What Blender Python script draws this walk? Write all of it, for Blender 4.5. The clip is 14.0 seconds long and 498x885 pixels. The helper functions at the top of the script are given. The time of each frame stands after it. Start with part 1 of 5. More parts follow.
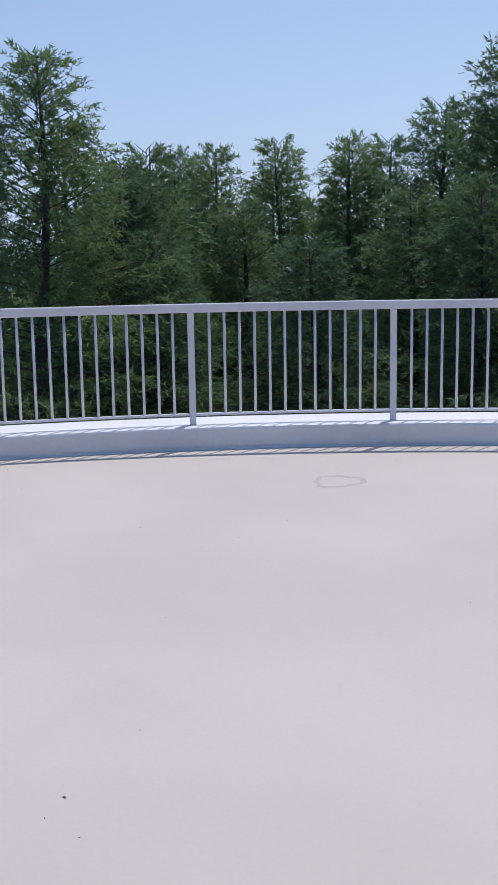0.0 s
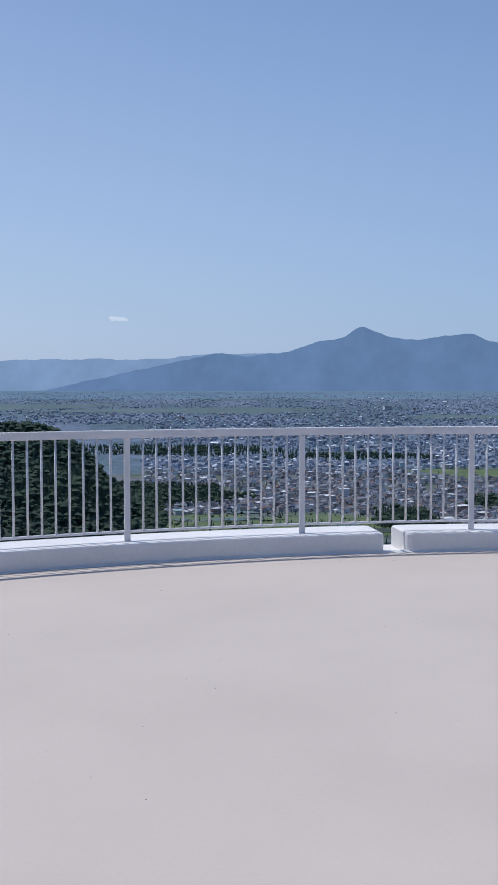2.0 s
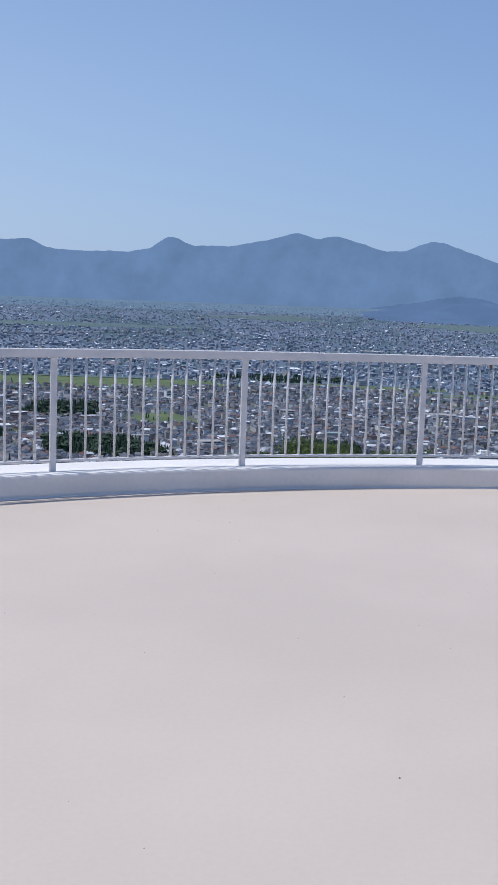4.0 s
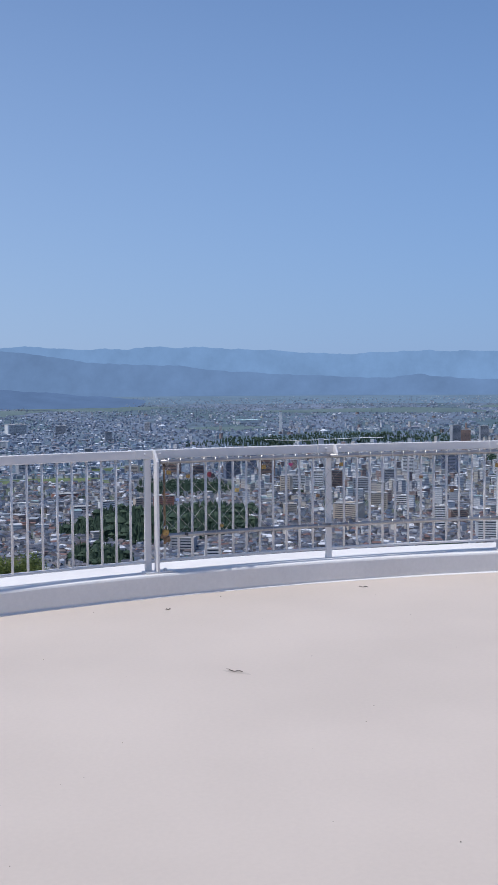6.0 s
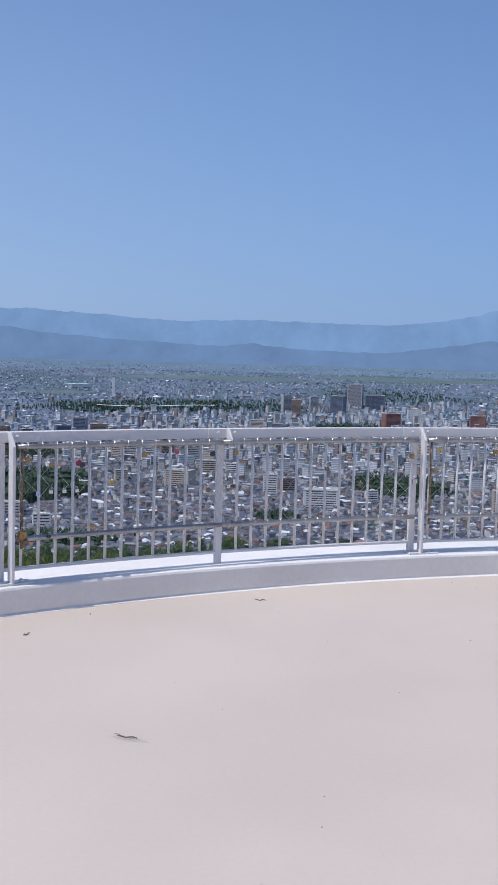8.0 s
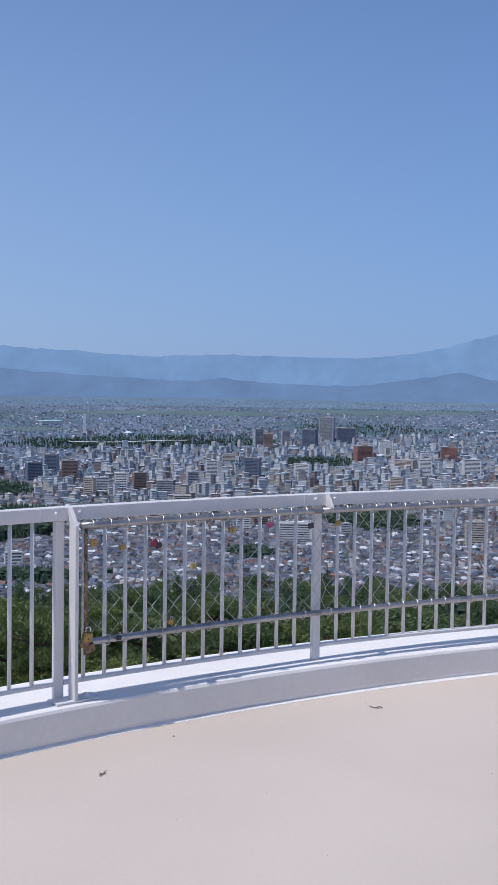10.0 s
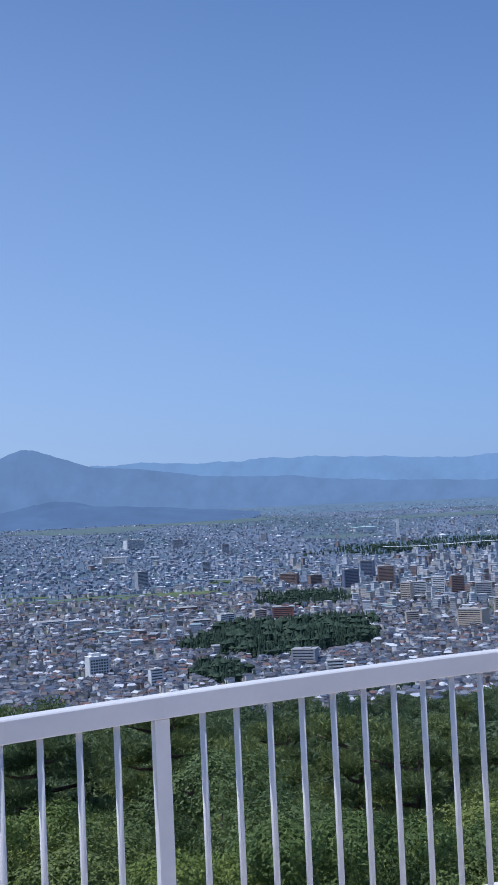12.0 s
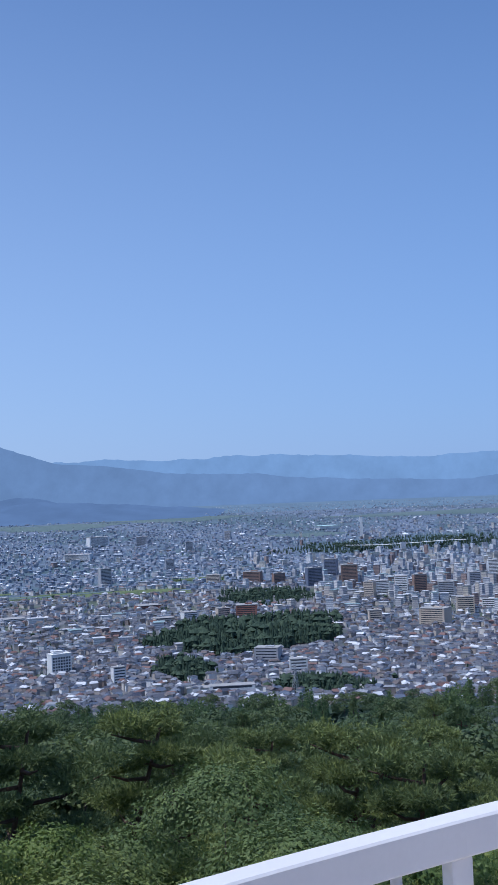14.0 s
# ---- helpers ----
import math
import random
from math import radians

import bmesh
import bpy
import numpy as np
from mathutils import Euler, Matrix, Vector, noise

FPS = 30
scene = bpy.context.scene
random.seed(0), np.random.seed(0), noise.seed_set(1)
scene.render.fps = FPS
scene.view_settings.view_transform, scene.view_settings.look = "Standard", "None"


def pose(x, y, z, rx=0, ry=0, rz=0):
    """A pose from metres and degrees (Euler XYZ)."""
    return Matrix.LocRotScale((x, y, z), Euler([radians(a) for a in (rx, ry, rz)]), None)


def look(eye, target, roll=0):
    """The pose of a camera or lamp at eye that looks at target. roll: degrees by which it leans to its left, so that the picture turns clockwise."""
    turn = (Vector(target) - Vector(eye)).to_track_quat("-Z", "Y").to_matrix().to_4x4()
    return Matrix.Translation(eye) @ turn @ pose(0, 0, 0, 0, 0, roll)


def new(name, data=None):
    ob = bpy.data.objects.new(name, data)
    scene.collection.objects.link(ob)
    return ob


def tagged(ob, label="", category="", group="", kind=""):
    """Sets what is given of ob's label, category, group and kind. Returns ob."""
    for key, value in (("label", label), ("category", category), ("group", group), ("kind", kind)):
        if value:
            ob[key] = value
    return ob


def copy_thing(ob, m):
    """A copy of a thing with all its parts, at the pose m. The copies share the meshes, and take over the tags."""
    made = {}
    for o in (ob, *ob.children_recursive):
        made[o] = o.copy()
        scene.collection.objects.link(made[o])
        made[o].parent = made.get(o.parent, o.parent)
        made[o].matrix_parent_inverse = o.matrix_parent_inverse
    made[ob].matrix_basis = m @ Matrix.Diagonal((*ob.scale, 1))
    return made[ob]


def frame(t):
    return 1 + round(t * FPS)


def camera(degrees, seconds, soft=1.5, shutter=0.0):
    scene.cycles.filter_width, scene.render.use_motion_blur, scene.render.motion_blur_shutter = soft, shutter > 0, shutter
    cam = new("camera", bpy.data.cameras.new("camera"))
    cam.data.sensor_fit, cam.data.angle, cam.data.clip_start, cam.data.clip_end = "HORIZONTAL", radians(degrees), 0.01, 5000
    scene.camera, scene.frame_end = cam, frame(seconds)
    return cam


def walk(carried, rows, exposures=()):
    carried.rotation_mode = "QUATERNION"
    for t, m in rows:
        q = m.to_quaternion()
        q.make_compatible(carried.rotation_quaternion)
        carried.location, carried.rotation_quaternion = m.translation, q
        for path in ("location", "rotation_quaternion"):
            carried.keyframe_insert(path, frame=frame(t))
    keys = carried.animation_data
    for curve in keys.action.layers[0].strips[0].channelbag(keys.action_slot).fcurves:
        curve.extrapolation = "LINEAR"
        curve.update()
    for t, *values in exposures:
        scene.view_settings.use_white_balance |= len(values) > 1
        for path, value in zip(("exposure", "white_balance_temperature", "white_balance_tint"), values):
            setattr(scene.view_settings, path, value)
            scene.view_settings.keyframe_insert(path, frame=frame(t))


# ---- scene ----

# ---------------------------------------------------------------- camera and walk
cam = camera(24.98, 14.0, 0.8)
ROWS = (
    # seconds, x, y, z, yaw, pitch, roll
    (0, -2.197, 0.326, 1.552, 59.80, -10.11, 0.94),
    (0.2, -2.260, 0.576, 1.554, 48.59, -8.85, 1.00),
    (0.5, -2.341, 0.945, 1.542, 28.07, -7.23, 0.75),
    (0.7, -2.352, 1.154, 1.538, 14.09, -7.86, 1.49),
    (1, -2.290, 1.411, 1.524, 0.82, -8.93, 0.68),
    (1.2, -2.215, 1.582, 1.515, -6.20, -8.80, -0.24),
    (1.5, -2.080, 1.868, 1.516, -22.13, -7.24, -0.56),
    (1.7, -2.019, 2.055, 1.501, -31.69, -5.06, -1.13),
    (2, -1.934, 2.318, 1.523, -38.46, -3.24, 0.03),
    (2.5, -1.682, 2.667, 1.542, -43.47, -3.97, 1.82),
    (3, -1.401, 3.000, 1.545, -51.33, -5.47, -0.16),
    (3.2, -1.282, 3.132, 1.557, -53.73, -5.92, -0.71),
    (5.3, 0.232, 4.140, 1.569, -73.82, -4.78, -0.78),
    (5.5, 0.370, 4.222, 1.560, -76.88, -2.91, 0.45),
    (6, 0.685, 4.390, 1.592, -86.84, -2.98, 0.37),
    (6.5, 1.116, 4.447, 1.619, -91.48, -4.27, 0.63),
    (7, 1.458, 4.578, 1.612, -94.55, -5.61, -1.43),
    (9.5, 3.402, 5.143, 1.660, -96.36, -3.44, -1.04),
    (10, 3.711, 5.363, 1.678, -96.82, -2.82, -0.84),
    (10.5, 4.080, 5.501, 1.673, -95.93, -0.33, 1.88),
    (11, 4.407, 5.682, 1.659, -92.39, 0.82, 1.61),
    (11.5, 4.629, 5.883, 1.651, -86.51, 1.44, 1.36),
    (12, 4.953, 6.080, 1.665, -81.17, 2.72, 2.62),
    (12.5, 5.230, 6.338, 1.660, -81.89, 2.61, 2.55),
    (13, 5.549, 6.531, 1.650, -82.80, 2.32, 2.46),
    (13.5, 5.878, 6.704, 1.664, -82.85, 2.47, 2.58),
    (14, 6.162, 6.965, 1.674, -82.98, 2.54, 2.19),
)
EXPOSURE = ((0.0, 0.10, 6000, 11), (0.5, 0.16, 6000, 11), (1.0, -0.10, 6020, 11), (1.5, -0.18, 6030, 11), (2.0, -0.03, 6040, 11), (2.5, 0.04, 6080, 11), (3.0, 0.10, 6120, 11), (5.5, 0.12, 6200, 12),
            (7.0, 0.14, 6230, 13), (9.5, 0.14, 6230, 14), (10.0, 0.10, 6180, 14), (10.5, 0.0, 6000, 14), (11.0, 0.0, 5850, 14), (12.0, 0.17, 5740, 13), (14.0, 0.23, 5740, 13))
walk(cam, [(r[0], pose(r[1], r[2], r[3], 90 + r[5], 0, r[4]) @ pose(0, 0, 0, 0, 0, -r[6])) for r in ROWS],
     exposures=EXPOSURE)

# ---------------------------------------------------------------- sky and sun
SUN_AZ, SUN_EL = radians(24.5), radians(66.0)      # azimuth counted to the left of +y
world = bpy.data.worlds.new("sky")
scene.world = world
world.use_nodes = True
wn = world.node_tree
sky = wn.nodes.new("ShaderNodeTexSky")
sky.sky_type = "NISHITA"
sky.sun_disc = False
sky.sun_elevation = SUN_EL
sky.sun_rotation = -SUN_AZ
sky.altitude = 400
sky.air_density = 1.0
sky.dust_density = 0.9
sky.ozone_density = 6.0
bg = wn.nodes["Background"]
bg.inputs["Strength"].default_value = 0.105
# summer haze: the sky pales to a milky blue towards the horizon
tc = wn.nodes.new("ShaderNodeTexCoord")
sep = wn.nodes.new("ShaderNodeSeparateXYZ")
wn.links.new(tc.outputs["Generated"], sep.inputs[0])
fade = wn.nodes.new("ShaderNodeValToRGB")
fade.color_ramp.elements[0].position, fade.color_ramp.elements[0].color = 0.0, (0.80, 0.80, 0.80, 1)
fade.color_ramp.elements[1].position, fade.color_ramp.elements[1].color = 0.50, (0.04, 0.04, 0.04, 1)
wn.links.new(sep.outputs["Z"], fade.inputs[0])
haze = wn.nodes.new("ShaderNodeMix")
haze.data_type = "RGBA"
# it is whiter and brighter on the sun's side
side = wn.nodes.new("ShaderNodeVectorMath")
side.operation = "DOT_PRODUCT"
side.inputs[1].default_value = (-math.sin(SUN_AZ), math.cos(SUN_AZ), 0)
wn.links.new(tc.outputs["Generated"], side.inputs[0])
glow = wn.nodes.new("ShaderNodeMapRange")
glow.inputs["From Min"].default_value = -1.0
wn.links.new(side.outputs["Value"], glow.inputs["Value"])
milk = wn.nodes.new("ShaderNodeMix")
milk.data_type = "RGBA"
milk.inputs[6].default_value = (2.35, 3.35, 5.6, 1)
milk.inputs[7].default_value = (5.0, 5.9, 7.2, 1)
wn.links.new(glow.outputs[0], milk.inputs[0])
wn.links.new(milk.outputs[2], haze.inputs[7])
wn.links.new(fade.outputs[0], haze.inputs[0])
wn.links.new(sky.outputs[0], haze.inputs[6])
# away from the sun the sky is a deeper blue
deep = wn.nodes.new("ShaderNodeMix")
deep.data_type = "RGBA"
deep.inputs[6].default_value = (0.66, 0.82, 0.95, 1)
deep.inputs[7].default_value = (1.04, 1.02, 1.02, 1)
wn.links.new(glow.outputs[0], deep.inputs[0])
tint = wn.nodes.new("ShaderNodeMix")
tint.data_type, tint.blend_type = "RGBA", "MULTIPLY"
tint.inputs[0].default_value = 1.0
wn.links.new(haze.outputs[2], tint.inputs[6])
wn.links.new(deep.outputs[2], tint.inputs[7])
wn.links.new(tint.outputs[2], bg.inputs["Color"])

sun = new("sun", bpy.data.lights.new("sun", "SUN"))
sun.data.energy = 3.1
sun.data.angle = radians(0.53)
sun.data.color = (1.0, 0.965, 0.91)
sun_dir = Vector((-math.sin(SUN_AZ) * math.cos(SUN_EL), math.cos(SUN_AZ) * math.cos(SUN_EL), math.sin(SUN_EL)))
sun.matrix_world = look(sun_dir * 60, (0, 0, 0))


# ---------------------------------------------------------------- materials
def material(name, rough=0.7, metal=0.0):
    m = bpy.data.materials.new(name)
    m.use_nodes = True
    b = m.node_tree.nodes["Principled BSDF"]
    b.inputs["Roughness"].default_value = rough
    b.inputs["Metallic"].default_value = metal
    return m, m.node_tree.nodes, m.node_tree.links, b


def ramp(nodes, stops, interp="LINEAR"):
    r = nodes.new("ShaderNodeValToRGB")
    r.color_ramp.interpolation = interp
    while len(r.color_ramp.elements) < len(stops):
        r.color_ramp.elements.new(0.5)
    for e, (p, c) in zip(r.color_ramp.elements, stops):
        e.position = p
        e.color = (*c, 1)
    return r


def noise_tex(nodes, links, scale, detail=4.0, rough=0.55, coords="Object"):
    tc = nodes.new("ShaderNodeTexCoord")
    n = nodes.new("ShaderNodeTexNoise")
    n.inputs["Scale"].default_value = scale
    n.inputs["Detail"].default_value = detail
    n.inputs["Roughness"].default_value = rough
    links.new(tc.outputs[coords], n.inputs["Vector"])
    return n


def mix(nodes, links, a, b, fac, blend="MIX"):
    """a, b, fac: sockets or values. Returns the colour socket."""
    m = nodes.new("ShaderNodeMix")
    m.data_type, m.blend_type = "RGBA", blend
    for key, val in (("A", a), ("B", b)):
        s = [i for i in m.inputs if i.name == key and i.type == "RGBA"][0]
        if isinstance(val, tuple):
            s.default_value = (*val, 1)
        else:
            links.new(val, s)
    if isinstance(fac, float):
        m.inputs[0].default_value = fac
    else:
        links.new(fac, m.inputs[0])
    return [o for o in m.outputs if o.type == "RGBA"][0]


def bump(nodes, links, bsdf, height, strength, distance):
    b = nodes.new("ShaderNodeBump")
    b.inputs["Strength"].default_value = strength
    b.inputs["Distance"].default_value = distance
    links.new(height, b.inputs["Height"])
    links.new(b.outputs[0], bsdf.inputs["Normal"])


def two_tone(name, c1, c2, big, small, rough=0.7, metal=0.0, relief=0.0, dist=0.01, speck=None, low=0.86):
    """A surface with variation at two scales, and a fine relief."""
    m, n, l, b = material(name, rough, metal)
    big_n = noise_tex(n, l, big, 3.0)
    small_n = noise_tex(n, l, small, 6.0, 0.65)
    r1 = ramp(n, ((0.35, c1), (0.65, c2)))
    l.new(big_n.outputs[0], r1.inputs[0])
    r2 = ramp(n, ((0.3, (low, low, low)), (0.7, (1.0, 1.0, 1.0))))
    l.new(small_n.outputs[0], r2.inputs[0])
    col = mix(n, l, r1.outputs[0], r2.outputs[0], 1.0, "MULTIPLY")
    if speck:
        v = noise_tex(n, l, speck[0], 2.0)
        r3 = ramp(n, ((speck[1], (0, 0, 0)), (speck[1] + 0.03, (1, 1, 1))))
        l.new(v.outputs[0], r3.inputs[0])
        col = mix(n, l, col, speck[2], r3.outputs[0])
    l.new(col, b.inputs["Base Color"])
    if relief:
        bump(n, l, b, small_n.outputs[0], relief, dist)
    return m


def palette(name, colours, rough=0.8, per="island"):
    """One colour out of a few for each loose piece."""
    m, n, l, b = material(name, rough)
    if per == "island":
        g = n.new("ShaderNodeNewGeometry")
        src = g.outputs["Random Per Island"]
    else:
        g = n.new("ShaderNodeObjectInfo")
        src = g.outputs["Random"]
    k = len(colours)
    r = ramp(n, [(i / k, c) for i, c in enumerate(colours)], "CONSTANT")
    l.new(src, r.inputs[0])
    sm = noise_tex(n, l, 0.35, 4.0)
    r2 = ramp(n, ((0.3, (0.8, 0.8, 0.8)), (0.7, (1.0, 1.0, 1.0))))
    l.new(sm.outputs[0], r2.inputs[0])
    l.new(mix(n, l, r.outputs[0], r2.outputs[0], 1.0, "MULTIPLY"), b.inputs["Base Color"])
    return m


def foliage(name, dark, light, through_light=0.3, rough=0.6):
    """Leaves or needles: each piece its own shade, some light shining through."""
    m, n, l, b = material(name, rough)
    g = n.new("ShaderNodeNewGeometry")
    o = n.new("ShaderNodeObjectInfo")
    r = ramp(n, ((0.0, dark), (1.0, light)))
    l.new(g.outputs["Random Per Island"], r.inputs[0])
    r2 = ramp(n, ((0.0, (0.68, 0.76, 0.80)), (1.0, (1.2, 1.12, 0.88))))
    l.new(o.outputs["Random"], r2.inputs[0])
    clump = noise_tex(n, l, 0.9, 2.0)
    r3 = ramp(n, ((0.3, (0.7, 0.75, 0.75)), (0.7, (1.15, 1.1, 0.95))))
    l.new(clump.outputs[0], r3.inputs[0])
    col = mix(n, l, mix(n, l, r.outputs[0], r2.outputs[0], 1.0, "MULTIPLY"), r3.outputs[0], 1.0, "MULTIPLY")
    l.new(col, b.inputs["Base Color"])
    b.inputs["Specular IOR Level"].default_value = 0.3
    t = n.new("ShaderNodeBsdfTranslucent")
    l.new(col, t.inputs["Color"])
    mx = n.new("ShaderNodeMixShader")
    mx.inputs[0].default_value = through_light
    l.new(b.outputs[0], mx.inputs[1])
    l.new(t.outputs[0], mx.inputs[2])
    l.new(mx.outputs[0], n["Material Output"].inputs["Surface"])
    return m


def glow_backdrop_mat(name, colour, glow):
    """The far distance: a blue backdrop, haze put into its glow, faint wooded relief."""
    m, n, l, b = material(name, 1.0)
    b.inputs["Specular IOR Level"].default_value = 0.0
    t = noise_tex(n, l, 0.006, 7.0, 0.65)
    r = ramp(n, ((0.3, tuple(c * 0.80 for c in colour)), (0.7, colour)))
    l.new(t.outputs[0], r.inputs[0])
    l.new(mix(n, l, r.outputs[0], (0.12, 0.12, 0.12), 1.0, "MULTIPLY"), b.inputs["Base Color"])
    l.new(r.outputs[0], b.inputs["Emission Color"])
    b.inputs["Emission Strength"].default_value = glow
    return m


M_FLOOR = two_tone("terrace_paint", (0.534, 0.459, 0.394), (0.580, 0.499, 0.429), 0.6, 40, 0.75, 0, 0.05, 0.001, (11.0, 0.80, (0.42, 0.36, 0.31)), 0.955)
M_CURB = two_tone("white_curb_paint", (0.76, 0.730, 0.700), (0.82, 0.790, 0.760), 1.4, 30, 0.55, 0, 0.12, 0.002, (4.0, 0.80, (0.52, 0.48, 0.44)), 0.93)
M_RAIL = two_tone("white_rail_paint", (0.69, 0.668, 0.66), (0.75, 0.724, 0.712), 2.0, 60, 0.4, 0, 0.05, 0.001, None, 0.965)
M_PIPE = two_tone("galvanised_pipe", (0.38, 0.36, 0.36), (0.52, 0.50, 0.49), 6, 120, 0.38, 0.85, 0.2, 0.001)
M_WIRE = two_tone("galvanised_wire", (0.45, 0.43, 0.40), (0.60, 0.58, 0.54), 8, 150, 0.45, 0.6)
M_BRASS = two_tone("tarnished_brass", (0.30, 0.19, 0.07), (0.46, 0.31, 0.12), 30, 200, 0.4, 0.8)
M_RUST = two_tone("rusty_steel", (0.20, 0.12, 0.07), (0.34, 0.22, 0.13), 40, 200, 0.7, 0.4)
M_CHROME = two_tone("chrome", (0.62, 0.62, 0.64), (0.75, 0.75, 0.77), 20, 200, 0.22, 1.0)
M_RED = two_tone("red_enamel", (0.16, 0.02, 0.03), (0.24, 0.03, 0.05), 30, 200, 0.35)
M_PINK = two_tone("pink_enamel", (0.42, 0.05, 0.14), (0.52, 0.08, 0.20), 30, 200, 0.35)
M_BLUE = two_tone("pale_blue_enamel", (0.42, 0.50, 0.75), (0.55, 0.62, 0.85), 30, 200, 0.35)
M_BLACK = two_tone("black_lock_case", (0.02, 0.02, 0.025), (0.05, 0.05, 0.06), 30, 200, 0.5)
M_YELLOW = two_tone("yellow_brass_lock", (0.42, 0.31, 0.10), (0.54, 0.40, 0.14), 30, 200, 0.35)
M_STAIN = two_tone("floor_stain", (0.47, 0.405, 0.35), (0.52, 0.448, 0.385), 3, 40, 0.8)
M_SPECK = two_tone("dark_litter", (0.11, 0.09, 0.075), (0.22, 0.18, 0.15), 30, 200, 0.9)
M_BARK = two_tone("bark", (0.045, 0.035, 0.03), (0.10, 0.08, 0.065), 1.2, 14, 0.9, 0, 0.6, 0.03)
M_PINEBARK = two_tone("red_pine_bark", (0.06, 0.04, 0.03), (0.16, 0.09, 0.06), 0.8, 12, 0.9, 0, 0.6, 0.03)
M_LARCH = foliage("larch_needles", (0.105, 0.178, 0.110), (0.205, 0.285, 0.132), 0.56, 0.6)
M_PINE = foliage("pine_needles", (0.092, 0.152, 0.080), (0.185, 0.258, 0.102), 0.46, 0.6)
M_LEAF = foliage("broad_leaves", (0.132, 0.184, 0.066), (0.275, 0.330, 0.116), 0.34)
M_LEAF2 = foliage("light_leaves", (0.105, 0.165, 0.050), (0.220, 0.290, 0.090), 0.38)
M_SHRUB = foliage("yellowing_leaves", (0.110, 0.125, 0.025), (0.250, 0.225, 0.050), 0.38)
M_PINE_SLOPE = foliage("slope_pine_needles", (0.098, 0.146, 0.076), (0.208, 0.264, 0.110), 0.34)
M_LEAF_FAR = foliage("slope_leaves", (0.070, 0.110, 0.062), (0.150, 0.202, 0.094), 0.30)
# crowns of the distant woods, their green lightened and blued for haze
M_WOOD_FAR = foliage("hazed_wood_crowns", (0.050, 0.084, 0.068), (0.084, 0.124, 0.090), 0.2, 0.9)
M_CEDAR_FAR = foliage("hazed_cedar_crowns", (0.044, 0.078, 0.064), (0.068, 0.108, 0.080), 0.1, 0.9)


def ground_mat(name, c1, c2, c3):
    m, n, l, b = material(name, 0.95)
    t1 = noise_tex(n, l, 0.004, 5.0, 0.6)
    t2 = noise_tex(n, l, 0.03, 5.0, 0.6)
    r1 = ramp(n, ((0.42, c1), (0.52, c2), (0.64, c3)))
    r2 = ramp(n, ((0.35, (0.6, 0.65, 0.6)), (0.65, (1.15, 1.1, 1.1))))
    l.new(t1.outputs[0], r1.inputs[0])
    l.new(t2.outputs[0], r2.inputs[0])
    l.new(mix(n, l, r1.outputs[0], r2.outputs[0], 1.0, "MULTIPLY"), b.inputs["Base Color"])
    return m


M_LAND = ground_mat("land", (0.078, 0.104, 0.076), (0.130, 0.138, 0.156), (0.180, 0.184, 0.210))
# haze blue mixed into the far land; the plain beyond glows with it
M_LANDFAR = ground_mat("hazed_land", (0.080, 0.130, 0.165), (0.105, 0.150, 0.215), (0.140, 0.180, 0.255))
M_PLAIN = glow_backdrop_mat("hazy_plain", (0.160, 0.245, 0.355), 0.85)
M_SLOPE = two_tone("wooded_slope", (0.026, 0.044, 0.034), (0.042, 0.064, 0.046), 0.02, 0.6, 0.95)
# field green shifted towards blue to carry the haze over the plain
M_FIELD = two_tone("hazed_paddy_field", (0.088, 0.138, 0.140), (0.112, 0.162, 0.165), 0.006, 0.08, 0.95)
M_GRASS = two_tone("meadow", (0.070, 0.110, 0.045), (0.125, 0.165, 0.065), 0.02, 0.15, 0.95)
M_ROAD = two_tone("road_concrete", (0.30, 0.30, 0.30), (0.40, 0.40, 0.40), 0.02, 0.2, 0.9)
M_DIRT = two_tone("bare_ground", (0.30, 0.25, 0.18), (0.40, 0.34, 0.26), 0.05, 0.3, 0.95)
M_HWALL = palette("house_walls", ((0.62, 0.61, 0.62), (0.44, 0.40, 0.37), (0.76, 0.76, 0.77), (0.54, 0.49, 0.44), (0.32, 0.32, 0.35), (0.66, 0.62, 0.57), (0.28, 0.24, 0.22), (0.80, 0.80, 0.82)))
M_HROOF = palette("house_roofs", ((0.075, 0.085, 0.12), (0.12, 0.12, 0.145), (0.055, 0.065, 0.10), (0.125, 0.105, 0.105), (0.17, 0.19, 0.23), (0.09, 0.10, 0.13), (0.17, 0.095, 0.085), (0.09, 0.12, 0.18), (0.24, 0.26, 0.30), (0.10, 0.09, 0.10), (0.08, 0.09, 0.12), (0.13, 0.14, 0.17), (0.58, 0.60, 0.64)), 0.7)
# distant walls and roofs paled and blued in colour to stand for haze
M_HWALL_F = palette("hazed_house_walls", ((0.40, 0.43, 0.49), (0.28, 0.31, 0.37), (0.58, 0.61, 0.66), (0.24, 0.27, 0.33), (0.36, 0.37, 0.41), (0.66, 0.69, 0.74)))
M_HROOF_F = palette("hazed_house_roofs", ((0.14, 0.18, 0.26), (0.19, 0.23, 0.30), (0.13, 0.17, 0.24), (0.22, 0.23, 0.28), (0.24, 0.29, 0.37), (0.16, 0.20, 0.28), (0.19, 0.17, 0.20), (0.13, 0.19, 0.28), (0.15, 0.18, 0.24), (0.10, 0.13, 0.19), (0.30, 0.35, 0.42), (0.72, 0.76, 0.82)), 0.7)
M_BWALL = palette("block_walls", ((0.76, 0.76, 0.76), (0.66, 0.61, 0.56), (0.80, 0.80, 0.80), (0.56, 0.56, 0.58), (0.40, 0.30, 0.27), (0.68, 0.63, 0.55), (0.76, 0.77, 0.79)))



